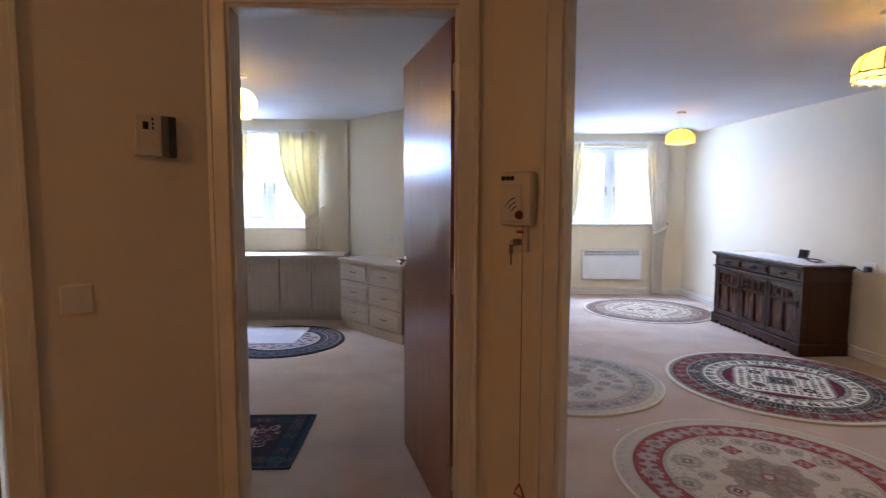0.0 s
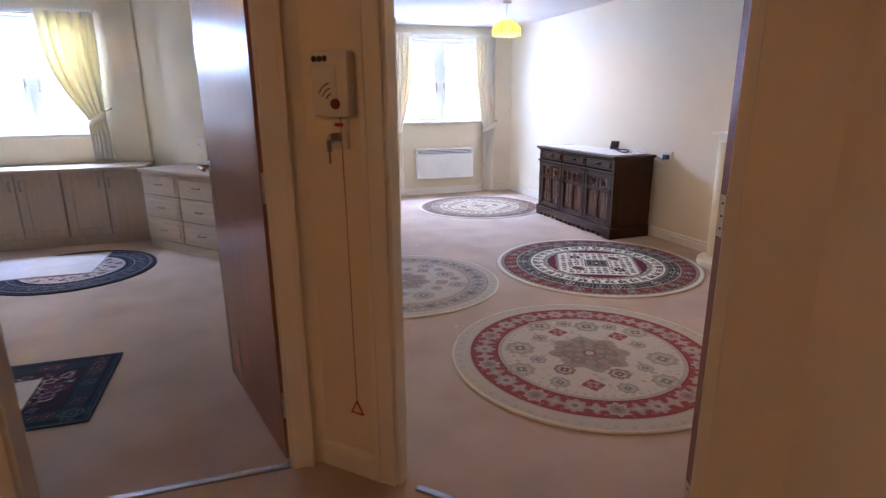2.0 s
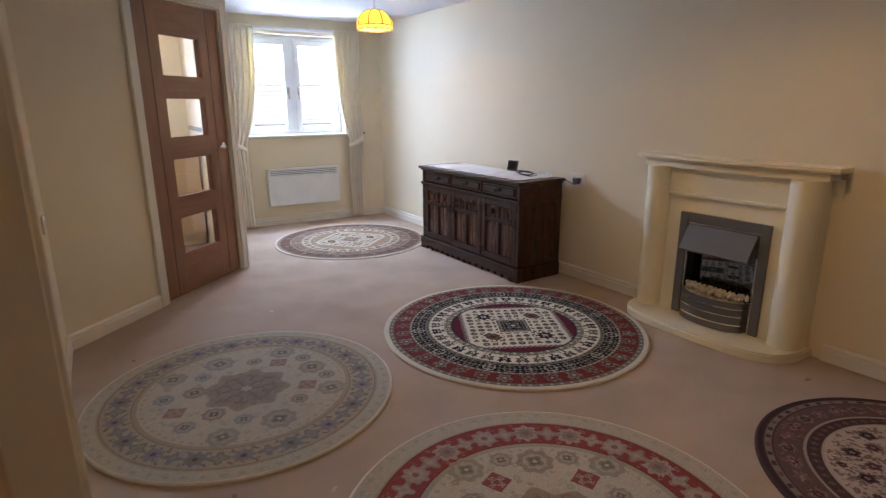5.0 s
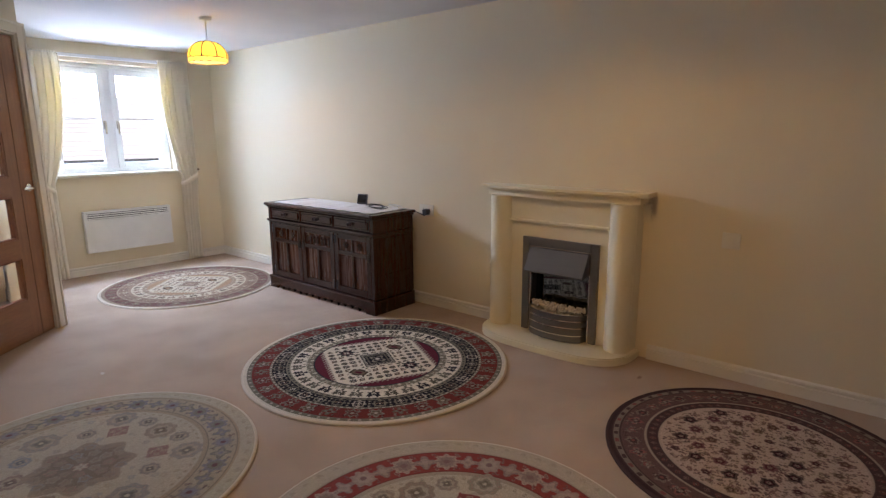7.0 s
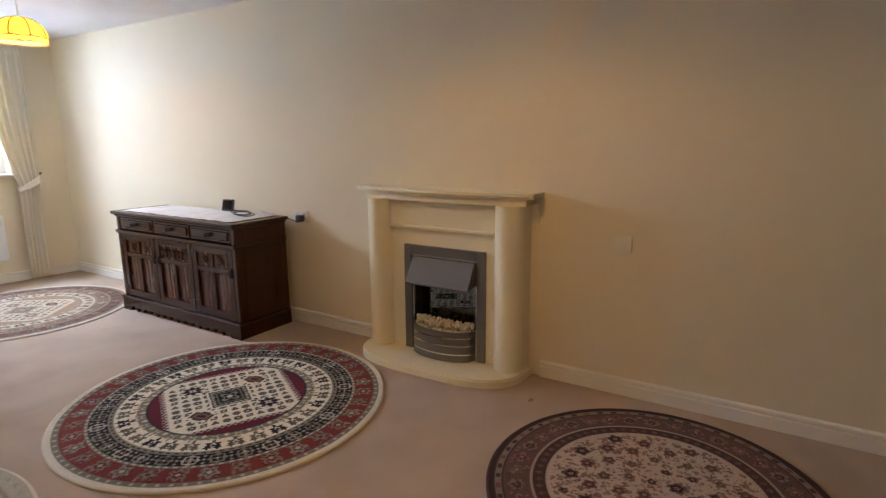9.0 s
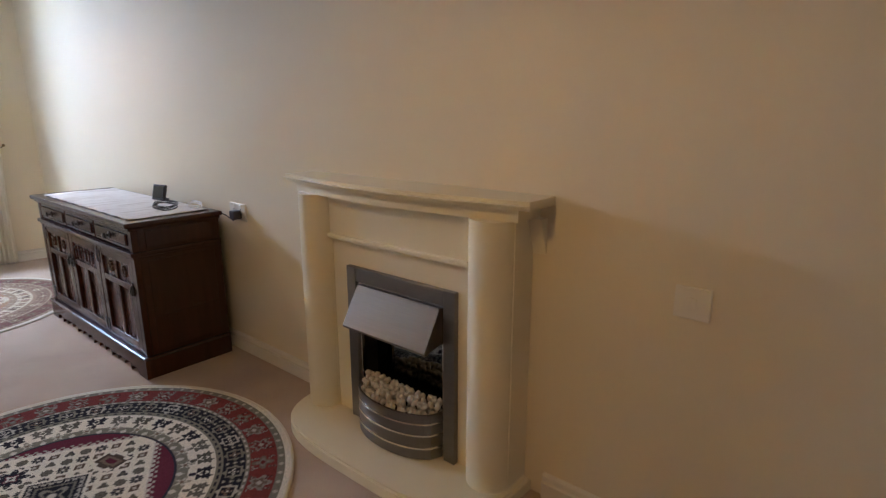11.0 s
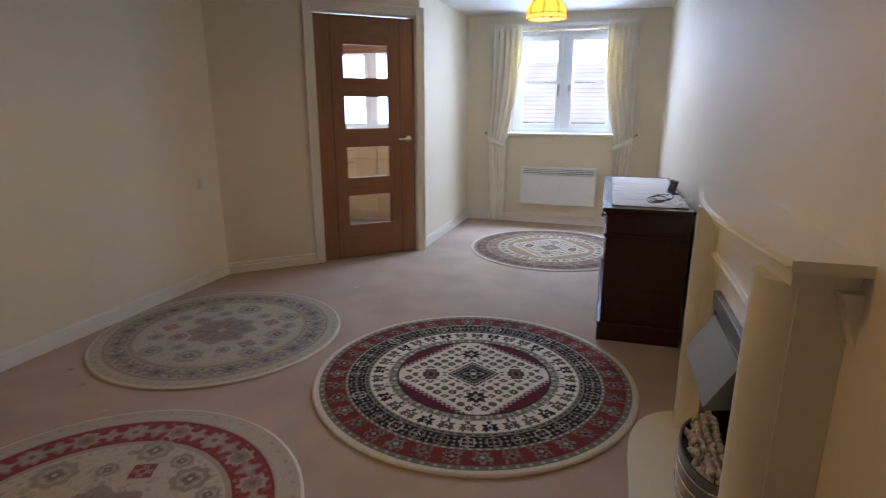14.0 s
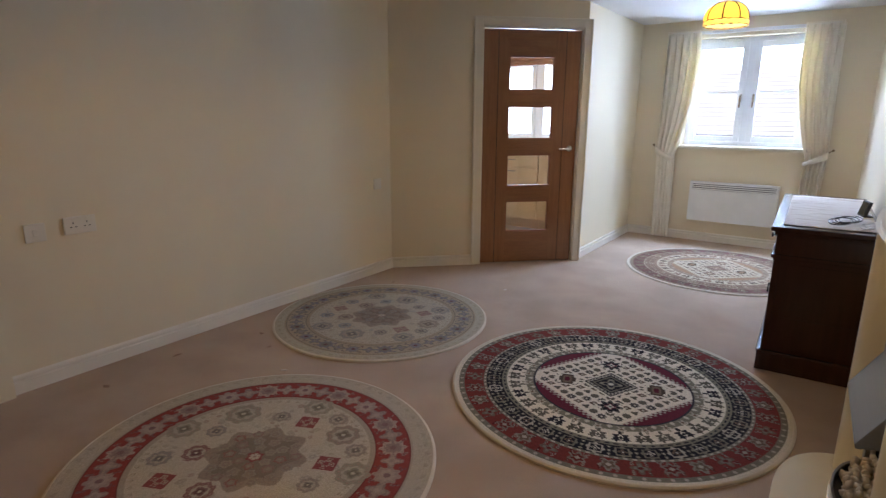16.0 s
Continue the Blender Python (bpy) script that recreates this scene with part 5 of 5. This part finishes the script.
def alarm():
    t = thing("alarm_call_unit", AL @ pose(0, 0, 1.315), "ivory wall alarm call unit with three buttons and a red button", "alarm")
    part("casing", boxes((-0.066, 0.066, 0, 0.045, -0.092, 0.092), bevel=0.010), M_IVORY, t, smooth=True)
    part("cover", boxes((-0.030, 0.056, 0.045, 0.050, -0.078, 0.050), bevel=0.002), M_IVORY, t)
    for i in range(3):
        bm = lathe(bmesh.new(), [(0, 0.004), (0.008, 0.003), (0.009, 0.0)], 14, pose(0.010 + i * 0.019, 0.045, 0.070, -90, 0, 0))
        part("button", bm, M_BLACK, t, "small round black button", smooth=True)
    bm = lathe(bmesh.new(), [(0, 0.008), (0.014, 0.006), (0.016, 0.0)], 20, pose(-0.024, 0.049, -0.055, -90, 0, 0))
    part("call_button", bm, M_DKRED, t, "dark red round call button", smooth=True)
    for r in (0.030, 0.045, 0.060):
        pts = [(-0.020 + r * math.cos(a), 0.0505, -0.055 + r * math.sin(a)) for a in [radians(28 + 48 * k / 10) for k in range(11)]]
        part("sound_arc", tube(bmesh.new(), pts, 0.0017, 5), M_PLASTIC, t, "dark curved line", smooth=True)
    k = thing("key_switch", AL @ pose(-0.004, 0, 1.175), "cream key switch plate with a red label and keys", "switch")
    part("face_plate", boxes((-0.030, 0.030, 0, 0.012, -0.045, 0.045), bevel=0.002), M_IVORY, k)
    part("label_strip", boxes((-0.016, 0.016, 0.012, 0.0135, 0.020, 0.030)), M_LABEL, k, "red label strip")
    part("lock", lathe(bmesh.new(), [(0, 0.012), (0.011, 0.012), (0.013, 0.0)], 16, pose(0.004, 0.012, -0.010, -90, 0, 0)), M_KEY, k, "round metal lock barrel", smooth=True)
    bm = boxes((0.001, 0.005, 0.022, 0.050, -0.020, 0.002), bevel=0.001)
    part("key", bm, M_KEY, k, "key standing in the lock")
    bm = boxes((0.017, 0.020, 0.030, 0.050, -0.052, -0.018), (0.0175, 0.0195, 0.036, 0.044, -0.088, -0.052), bevel=0.001)
    tube(bm, [(0.010 + 0.012 * math.cos(a), 0.040, -0.015 + 0.012 * math.sin(a)) for a in [2 * math.pi * i / 14 for i in range(15)]], 0.0012, 5)
    part("spare_key", bm, M_KEY, k, "second key hanging from a split ring")
    c = thing("pull_cord", AL @ pose(-0.026, 0.012, 0.0), "thin orange emergency pull cord with a triangular handle", "pull cord")
    part("cord", tube(bmesh.new(), [(0, 0.02, 1.225), (0, 0.016, 0.9), (0.001, 0.014, 0.6), (0.0, 0.014, 0.295)], 0.0014, 6), M_CORD, c)
    part("handle", tube(bmesh.new(), [(0, 0.014, 0.297), (0.022, 0.016, 0.255), (-0.022, 0.012, 0.250), (0, 0.014, 0.297)], 0.004, 6), M_LABEL, c, "red triangular pull handle")


alarm()
TH = pose(-0.36 - 0.207 * 0.7071, 2.75 - 0.207 * 0.7071, 1.517, 0, 0, 225) @ Matrix.Diagonal((0.74, 0.8, 1.12, 1))
th = thing("heating_controller", TH, "white heating controller with a dark screen and open flap", "controller")
part("casing", boxes((-0.062, 0.075, 0, 0.030, -0.058, 0.058), bevel=0.004), M_IVORY, th)
part("screen", boxes((0.022, 0.045, 0.030, 0.0315, 0.018, 0.040)), M_SCREEN, th, "small dark screen")
for i in range(3):
    part("button", boxes((0.000, 0.008, 0.030, 0.033, 0.018 + i * 0.013, 0.026 + i * 0.013)), M_PLASTIC, th)
part("dial", lathe(bmesh.new(), [(0, 0.008), (0.016, 0.007), (0.018, 0.0)], 20, pose(-0.008, 0.030, -0.008, -90, 0, 0)), M_IVORY, th, "round setting dial", smooth=True)
part("flap", boxes((-0.060, -0.030, 0.032, 0.040, -0.060, 0.060), bevel=0.002), M_STEEL, th, "silver flap")
part("end_panel", boxes((-0.095, -0.062, 0, 0.036, -0.060, 0.060), bevel=0.002), M_PLASTIC, th, "dark grey end panel")


# ---- lamps ----
def shade_glass(name, colour, through, glow=0.0):
    m = sheer(name, colour, [c * 0.9 for c in colour], through)
    if glow:
        b = m.node_tree.nodes["Principled BSDF"]
        b.inputs["Emission Color"].default_value = (*colour, 1)
        b.inputs["Emission Strength"].default_value = glow
    return m


M_AMBER = shade_glass("amber_shade_glass", (0.86, 0.70, 0.20), 0.34)
M_OPAL = shade_glass("opal_globe_glass", (0.95, 0.90, 0.78), 0.7)
M_FRINGE = shade_glass("amber_frill_glass", (0.78, 0.60, 0.30), 0.4)
M_LEAD = mat("dark_leading", (0.045, 0.030, 0.018), 0.5, metal=0.6)


def bulb_mat():
    m = bpy.data.materials.new("lit_bulb")
    m.use_nodes = True
    b = m.node_tree.nodes["Principled BSDF"]
    b.inputs["Emission Color"].default_value = (1.0, 0.75, 0.4, 1)
    b.inputs["Emission Strength"].default_value = 12.0
    return m


M_BULB = bulb_mat()


def hanging(t, drop):
    part("ceiling_rose", lathe(bmesh.new(), [(0, 0), (0.045, 0), (0.043, -0.018), (0.016, -0.026), (0, -0.026)], 24), M_WHITE, t, "white ceiling rose", smooth=True)
    part("flex", tube(bmesh.new(), [(0, 0, -0.02), (0, 0, -drop)], 0.0035, 8), M_WHITE, t, "white hanging flex", smooth=True)


def amber_lamp(x, y, z_bottom, label, watts):
    t = thing("pendant_lamp", pose(x, y, CEIL), label, "pendant lamp", "amber glass pendant lamps")
    base = z_bottom - CEIL
    hanging(t, -base - 0.160)
    r0, h, n = 0.138, 0.118, 8
    for i in range(n):
        bm = bmesh.new()
        rows = []
        for j in range(9):
            f = j / 8
            r = 0.018 + (r0 - 0.018) * math.sin(f * math.pi / 2) ** 0.85
            z = base + 0.037 + h * (1 - f ** 1.7)
            row = []
            for k in range(5):
                a = 2 * math.pi * (i + (k / 4) * 0.96 + 0.02) / n
                rr = r * (1 + 0.05 * math.sin(math.pi * k / 4))
                row.append(bm.verts.new((rr * math.cos(a), rr * math.sin(a), z)))
            rows.append(row)
        for p, q in zip(rows, rows[1:]):
            for k in range(4):
                bm.faces.new((p[k], q[k], q[k + 1], p[k + 1]))
        part("shade_panel", bm, M_AMBER, t, "yellow glass panel", smooth=True)
        pts = []
        for j in range(9):
            f = j / 8
            r = 0.018 + (r0 - 0.018) * math.sin(f * math.pi / 2) ** 0.85 + 0.001
            a = 2 * math.pi * i / n
            pts.append((r * math.cos(a), r * math.sin(a), base + 0.037 + h * (1 - f ** 1.7)))
        part("rib", tube(bmesh.new(), pts, 0.0042, 6), M_LEAD, t, "dark metal rib between the panels", smooth=True)
    for z in (base + 0.037, base + 0.006):
        part("hoop", tube(bmesh.new(), [(r0 * math.cos(a), r0 * math.sin(a), z + 0.003 * math.sin(a * 16)) for a in [2 * math.pi * i / 64 for i in range(65)]], 0.0034, 6), M_LEAD, t, "dark metal hoop", smooth=True)
    bm = bmesh.new()
    rows = []
    for i in range(128):
        a = 2 * math.pi * i / 128
        low = base - 0.004 + 0.010 * abs(math.cos(a * 8)) ** 0.6
        rows.append([bm.verts.new((r0 * k * math.cos(a), r0 * k * math.sin(a), z)) for k, z in ((1.0, base + 0.036), (1.015, base + 0.020), (1.03, low))])
    for i in range(128):
        p, q = rows[i], rows[(i + 1) % 128]
        for k in (0, 1):
            bm.faces.new((p[k], q[k], q[k + 1], p[k + 1]))
    part("frill", bm, M_FRINGE, t, "scalloped amber lower frill", smooth=True)
    part("holder", lathe(bmesh.new(), [(0, 0), (0.018, 0), (0.020, -0.045), (0.014, -0.05), (0, -0.05)], 16, pose(0, 0, base + 0.165)), M_WHITE, t, smooth=True)
    part("bulb", lathe(bmesh.new(), [(0, 0), (0.012, 0), (0.024, -0.03), (0.027, -0.045), (0.018, -0.066), (0, -0.072)], 16, pose(0, 0, base + 0.115)), M_BULB, t, "glowing warm bulb", smooth=True)
    bulb("pendant_light", x, y, z_bottom + 0.03, watts, 0.025)
    return t


LAMP_W = 5.0
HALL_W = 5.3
amber_lamp(2.60, 3.40, 1.885, "lit yellow glass dome pendant lamp near the doorway", 8.4)
amber_lamp(2.955, 6.45, 1.885, "lit yellow glass dome pendant lamp near the window", 4.5)
gl = thing("globe_lamp", pose(-0.98, 4.88, CEIL), "lit round opal glass pendant lamp in the bedroom", "pendant lamp")
hanging(gl, 0.10)
part("globe", lathe(bmesh.new(), [(0.03, 0.108), (0.06, 0.098), (0.095, 0.065), (0.112, 0.02), (0.112, -0.02), (0.095, -0.065), (0.062, -0.098), (0.058, -0.110)], 32, pose(0, 0, -0.205)), M_OPAL, gl, "white opal glass globe", smooth=True)
part("bulb", lathe(bmesh.new(), [(0, 0.03), (0.02, 0.02), (0.027, 0.0), (0.018, -0.02), (0, -0.027)], 16, pose(0, 0, -0.2)), M_BULB, gl, "glowing warm bulb", smooth=True)
bulb("globe_light", -0.98, 4.88, CEIL - 0.25, LAMP_W, 0.03)

# unseen lamp assumed from the warm hall walls; placed to balance their brightness
hl = thing("hall_ceiling_lamp", pose(-1.2, 0.8, CEIL), "unseen round opal ceiling lamp assumed for the hall's warm light", "ceiling lamp")
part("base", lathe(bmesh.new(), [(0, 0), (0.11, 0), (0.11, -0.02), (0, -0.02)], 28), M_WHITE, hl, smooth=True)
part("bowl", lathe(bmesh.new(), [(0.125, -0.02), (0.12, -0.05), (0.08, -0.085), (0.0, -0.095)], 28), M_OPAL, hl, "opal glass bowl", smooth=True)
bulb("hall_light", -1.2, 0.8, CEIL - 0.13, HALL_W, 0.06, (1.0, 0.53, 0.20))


# lamp added out of view, assumed from the warm light behind the panes
kl = thing("kitchen_ceiling_lamp", pose(0.75, 7.45, CEIL), "unseen round opal ceiling lamp assumed for the kitchen's warm light", "ceiling lamp")
part("base", lathe(bmesh.new(), [(0, 0), (0.11, 0), (0.11, -0.02), (0, -0.02)], 28), M_WHITE, kl, smooth=True)
part("bowl", lathe(bmesh.new(), [(0.125, -0.02), (0.12, -0.05), (0.08, -0.085), (0.0, -0.095)], 28), M_OPAL, kl, "opal glass bowl", smooth=True)
bulb("kitchen_light", 0.75, 7.45, CEIL - 0.13, 7.0, 0.06)


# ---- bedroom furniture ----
# carcass wood darkened: gap shade between doors and drawers is in its colour
M_SHADOWGAP = wood("shaded_carcass_wood", (0.20, 0.14, 0.09), (0.25, 0.18, 0.12), 0.5)


def bow_handle(x, y, z, w=0.05, upright=False):
    pts = [(-w, 0, 0), (-w * 0.8, 0.018, 0), (0, 0.026, 0), (w * 0.8, 0.018, 0), (w, 0, 0)]
    return tube(bmesh.new(), [((x, y + b, z + a) if upright else (x + a, y + b, z)) for a, b, _ in pts], 0.005, 8)


def base_cupboard(m, w, n, label):
    """A run unit with n doors, x from 0 to w, back at y = 0, front towards +y."""
    t = thing("cupboard", m, label, "cupboard", "fitted bedroom cupboards")
    d, z1 = 0.46, 0.682
    part("plinth", boxes((0, w, 0.01, d - 0.03, 0, 0.085), bevel=0.002), M_LIMED, t)
    part("carcass", boxes((0, w, 0.0, d - 0.02, 0.085, z1)), M_SHADOWGAP, t)
    dw = w / n
    for i in range(n):
        x0, x1 = i * dw + 0.005, (i + 1) * dw - 0.005
        s = 0.07
        dr = part("door", boxes((x0, x0 + s, d - 0.02, d, 0.09, z1 - 0.004), (x1 - s, x1, d - 0.02, d, 0.09, z1 - 0.004), (x0 + s, x1 - s, d - 0.02, d, 0.09, 0.09 + s), (x0 + s, x1 - s, d - 0.02, d, z1 - 0.004 - s, z1 - 0.004), bevel=0.002), M_LIMED, t)
        part("door_panel", boxes((x0 + s, x1 - s, d - 0.018, d - 0.008, 0.09 + s, z1 - 0.004 - s)), M_LIMED, dr)
        part("handle", bow_handle(x0 + 0.035 if i % 2 else x1 - 0.035, d, 0.57, 0.045, True), M_STEEL, dr, "slim metal bow handle", smooth=True)
    return t


def drawer_chest(m, w, label):
    t = thing("chest_of_drawers", m, label, "drawers")
    d, z1 = 0.475, 0.686
    part("plinth", boxes((0, w, 0.01, d - 0.012, 0, 0.085), bevel=0.002), M_LIMEDX, t)
    part("carcass", boxes((0, w, 0.0, d - 0.02, 0.085, z1)), M_SHADOWGAP, t)
    part("top", boxes((-0.012, w + 0.012, 0, d + 0.018, z1, z1 + 0.028), bevel=0.005), M_LIMEDX, t)
    for c in range(2):
        for r in range(3):
            x0, x1 = c * w / 2 + 0.006, (c + 1) * w / 2 - 0.006
            z0, z2 = 0.095 + r * 0.2, 0.095 + (r + 1) * 0.2 - 0.008
            dr = part("drawer", boxes((x0, x1, d - 0.02, d, z0, z2), bevel=0.004), M_LIMEDX, t)
            part("drawer_panel", boxes((x0 + 0.035, x1 - 0.035, d, d + 0.006, z0 + 0.035, z2 - 0.035), bevel=0.005), M_LIMEDX, dr, "raised fielded panel")
            part("handle", bow_handle((x0 + x1) / 2, d + 0.005, (z0 + z2) / 2, 0.045), M_STEEL, dr, "slim metal bow handle", smooth=True)
    return t


base_cupboard(pose(-0.55, 7.128, 0, 0, 0, 180), 0.68, 2, "limed oak fitted cupboard with two panelled doors")
base_cupboard(pose(-1.232, 7.128, 0, 0, 0, 180), 1.05, 3, "limed oak fitted cupboard with three panelled doors")
solid("cupboard_worktop", boxes((-2.30, -0.535, -0.495, 0, 0.683, 0.711), bevel=0.005), M_LIMEDX, "pale limed oak top along the fitted bedroom cupboards", "worktop", m=pose(0, 7.13, 0))
ANG = math.degrees(math.atan2(1.38, -1.20))
drawer_chest(pose(0.50, 5.935, 0, 0, 0, ANG) @ pose(0.0, 0, 0), 1.03, "limed oak chest of six drawers along the angled wall")
for k in (0.62, 0.72):
    plate("bedroom_socket", pose(0.60 - k * 0.656 * 1.35, 5.82 + k * 0.755 * 1.35, 0.90, 0, 0, ANG), 0.086, 0.086, "cream socket plate above the bedroom drawers", 1)

# ---- kitchen beyond the glazed door ----
M_KITCHEN = mat("cream_kitchen_laminate", (0.62, 0.44, 0.26), 0.4, second=(0.58, 0.41, 0.235), scale=3)
M_VINYL = wood("wood_effect_vinyl", (0.22, 0.16, 0.11), (0.30, 0.22, 0.15), 0.4, along='x')
M_STONE = mat("grey_speckled_worktop", (0.20, 0.19, 0.18), 0.35, second=(0.12, 0.115, 0.11), scale=60)
M_BLIND = mat("brown_roman_blind", (0.24, 0.12, 0.065), 0.85, second=(0.20, 0.095, 0.05), scale=8, bump=0.3, bump_scale=200)
solid("kitchen_floor", prism(bmesh.new(), [(0.62, 5.84), (1.735, 6.90), (1.735, 8.35), (-0.54, 8.35), (-0.54, 7.23)], 0.0, 0.005, 'z'), M_VINYL, "brown wood-effect vinyl kitchen floor", "vinyl floor", "structure")
for i in range(3):
    u = thing("kitchen_unit", pose(1.73 - i * 0.75, 8.355, 0.005, 0, 0, 180), "cream kitchen base unit with a drawer over a door", "kitchen unit", "kitchen base units")
    part("carcass", boxes((0.002, 0.748, 0, 0.56, 0.12, 0.87)), M_KITCHEN, u)
    part("plinth", boxes((0.002, 0.748, 0, 0.50, 0, 0.12)), M_KITCHEN, u)
    a = part("drawer", boxes((0.006, 0.744, 0.56, 0.58, 0.71, 0.865), bevel=0.003), M_KITCHEN, u)
    part("handle", bow_handle(0.375, 0.58, 0.79, 0.09), M_STEEL, a, smooth=True)
    a = part("door", boxes((0.006, 0.744, 0.56, 0.58, 0.125, 0.703), bevel=0.003), M_KITCHEN, u)
    part("handle", bow_handle(0.375, 0.58, 0.66, 0.09), M_STEEL, a, smooth=True)
solid("kitchen_worktop", boxes((-0.53, 1.735, -0.61, -0.003, 0.876, 0.914), bevel=0.006), M_STONE, "grey speckled kitchen worktop below the window", "worktop", m=pose(0, 8.36, 0))
bl = thing("roman_blind", pose(0, 8.36, 0), "brown folded roman blind above the kitchen window", "blind")
part("headrail", boxes((-0.03, 1.23, -0.04, -0.005, 2.04, 2.075), bevel=0.003), M_WHITE, bl)
for i in range(4):
    part("fold", boxes((-0.02, 1.22, -0.055 - 0.006 * i, -0.020 - 0.006 * i, 1.86 + i * 0.045, 1.92 + i * 0.04), bevel=0.010), M_BLIND, bl)
for i in range(2):
    plate("kitchen_socket", pose(1.745, 7.25 + i * 0.18, 1.12, 0, 0, 90), 0.086, 0.086, "white kitchen socket above the worktop", 1)
tb = thing("tile_border", pose(1.745, 7.75, 1.10, 0, 0, 90), "dark mosaic tile border on the kitchen wall", "tiles")
for i in range(12):
    part("tile", boxes((-0.30 + i * 0.07, -0.235 + i * 0.07, 0, 0.006, -0.02, 0.02)), M_STONE, tb)


# ---- small marks on the carpet ----
M_LINT = mat("white_lint", (0.62, 0.54, 0.46), 0.9, scale=30)
M_DENT = mat("carpet_stain", (0.30, 0.205, 0.15), 0.95, second=(0.36, 0.25, 0.19), scale=30, bump=0.9, bump_scale=380, spec=0.05)


def fluff(x, y, size, seed, material, label, name, category, tall):
    """A small uneven flat scrap lying on the pile."""
    rnd = random.Random(seed)
    n = 14
    out = [(size * (0.6 + 0.6 * rnd.random()) * math.cos(2 * math.pi * i / n), 0.55 * size * (0.6 + 0.6 * rnd.random()) * math.sin(2 * math.pi * i / n)) for i in range(n)]
    solid(name, prism(bmesh.new(), out, 0.0, tall, 'z'), material, label, category, m=pose(x, y, 0.0, 0, 0, rnd.uniform(0, 180)), group="marks on the carpet")


fluff(1.77, 5.646, 0.018, 1, M_LINT, "small scrap of white lint on the carpet", "lint", "lint", 0.003)
fluff(1.49, 3.773, 0.016, 2, M_LINT, "small scrap of white lint near the doorway", "lint", "lint", 0.003)
# first a stain, then furniture dents whose shade is a dark flat patch
for i, (x, y, r) in enumerate(((3.757, 3.307, 0.022), (0.86, 3.55, 0.025), (0.98, 4.02, 0.022), (1.18, 3.92, 0.016), (0.92, 3.15, 0.026), (0.95, 5.30, 0.018))):
    fluff(x, y, r, 10 + i, M_DENT, "small dark patch on the beige carpet", "carpet_stain", "stain", 0.0012)
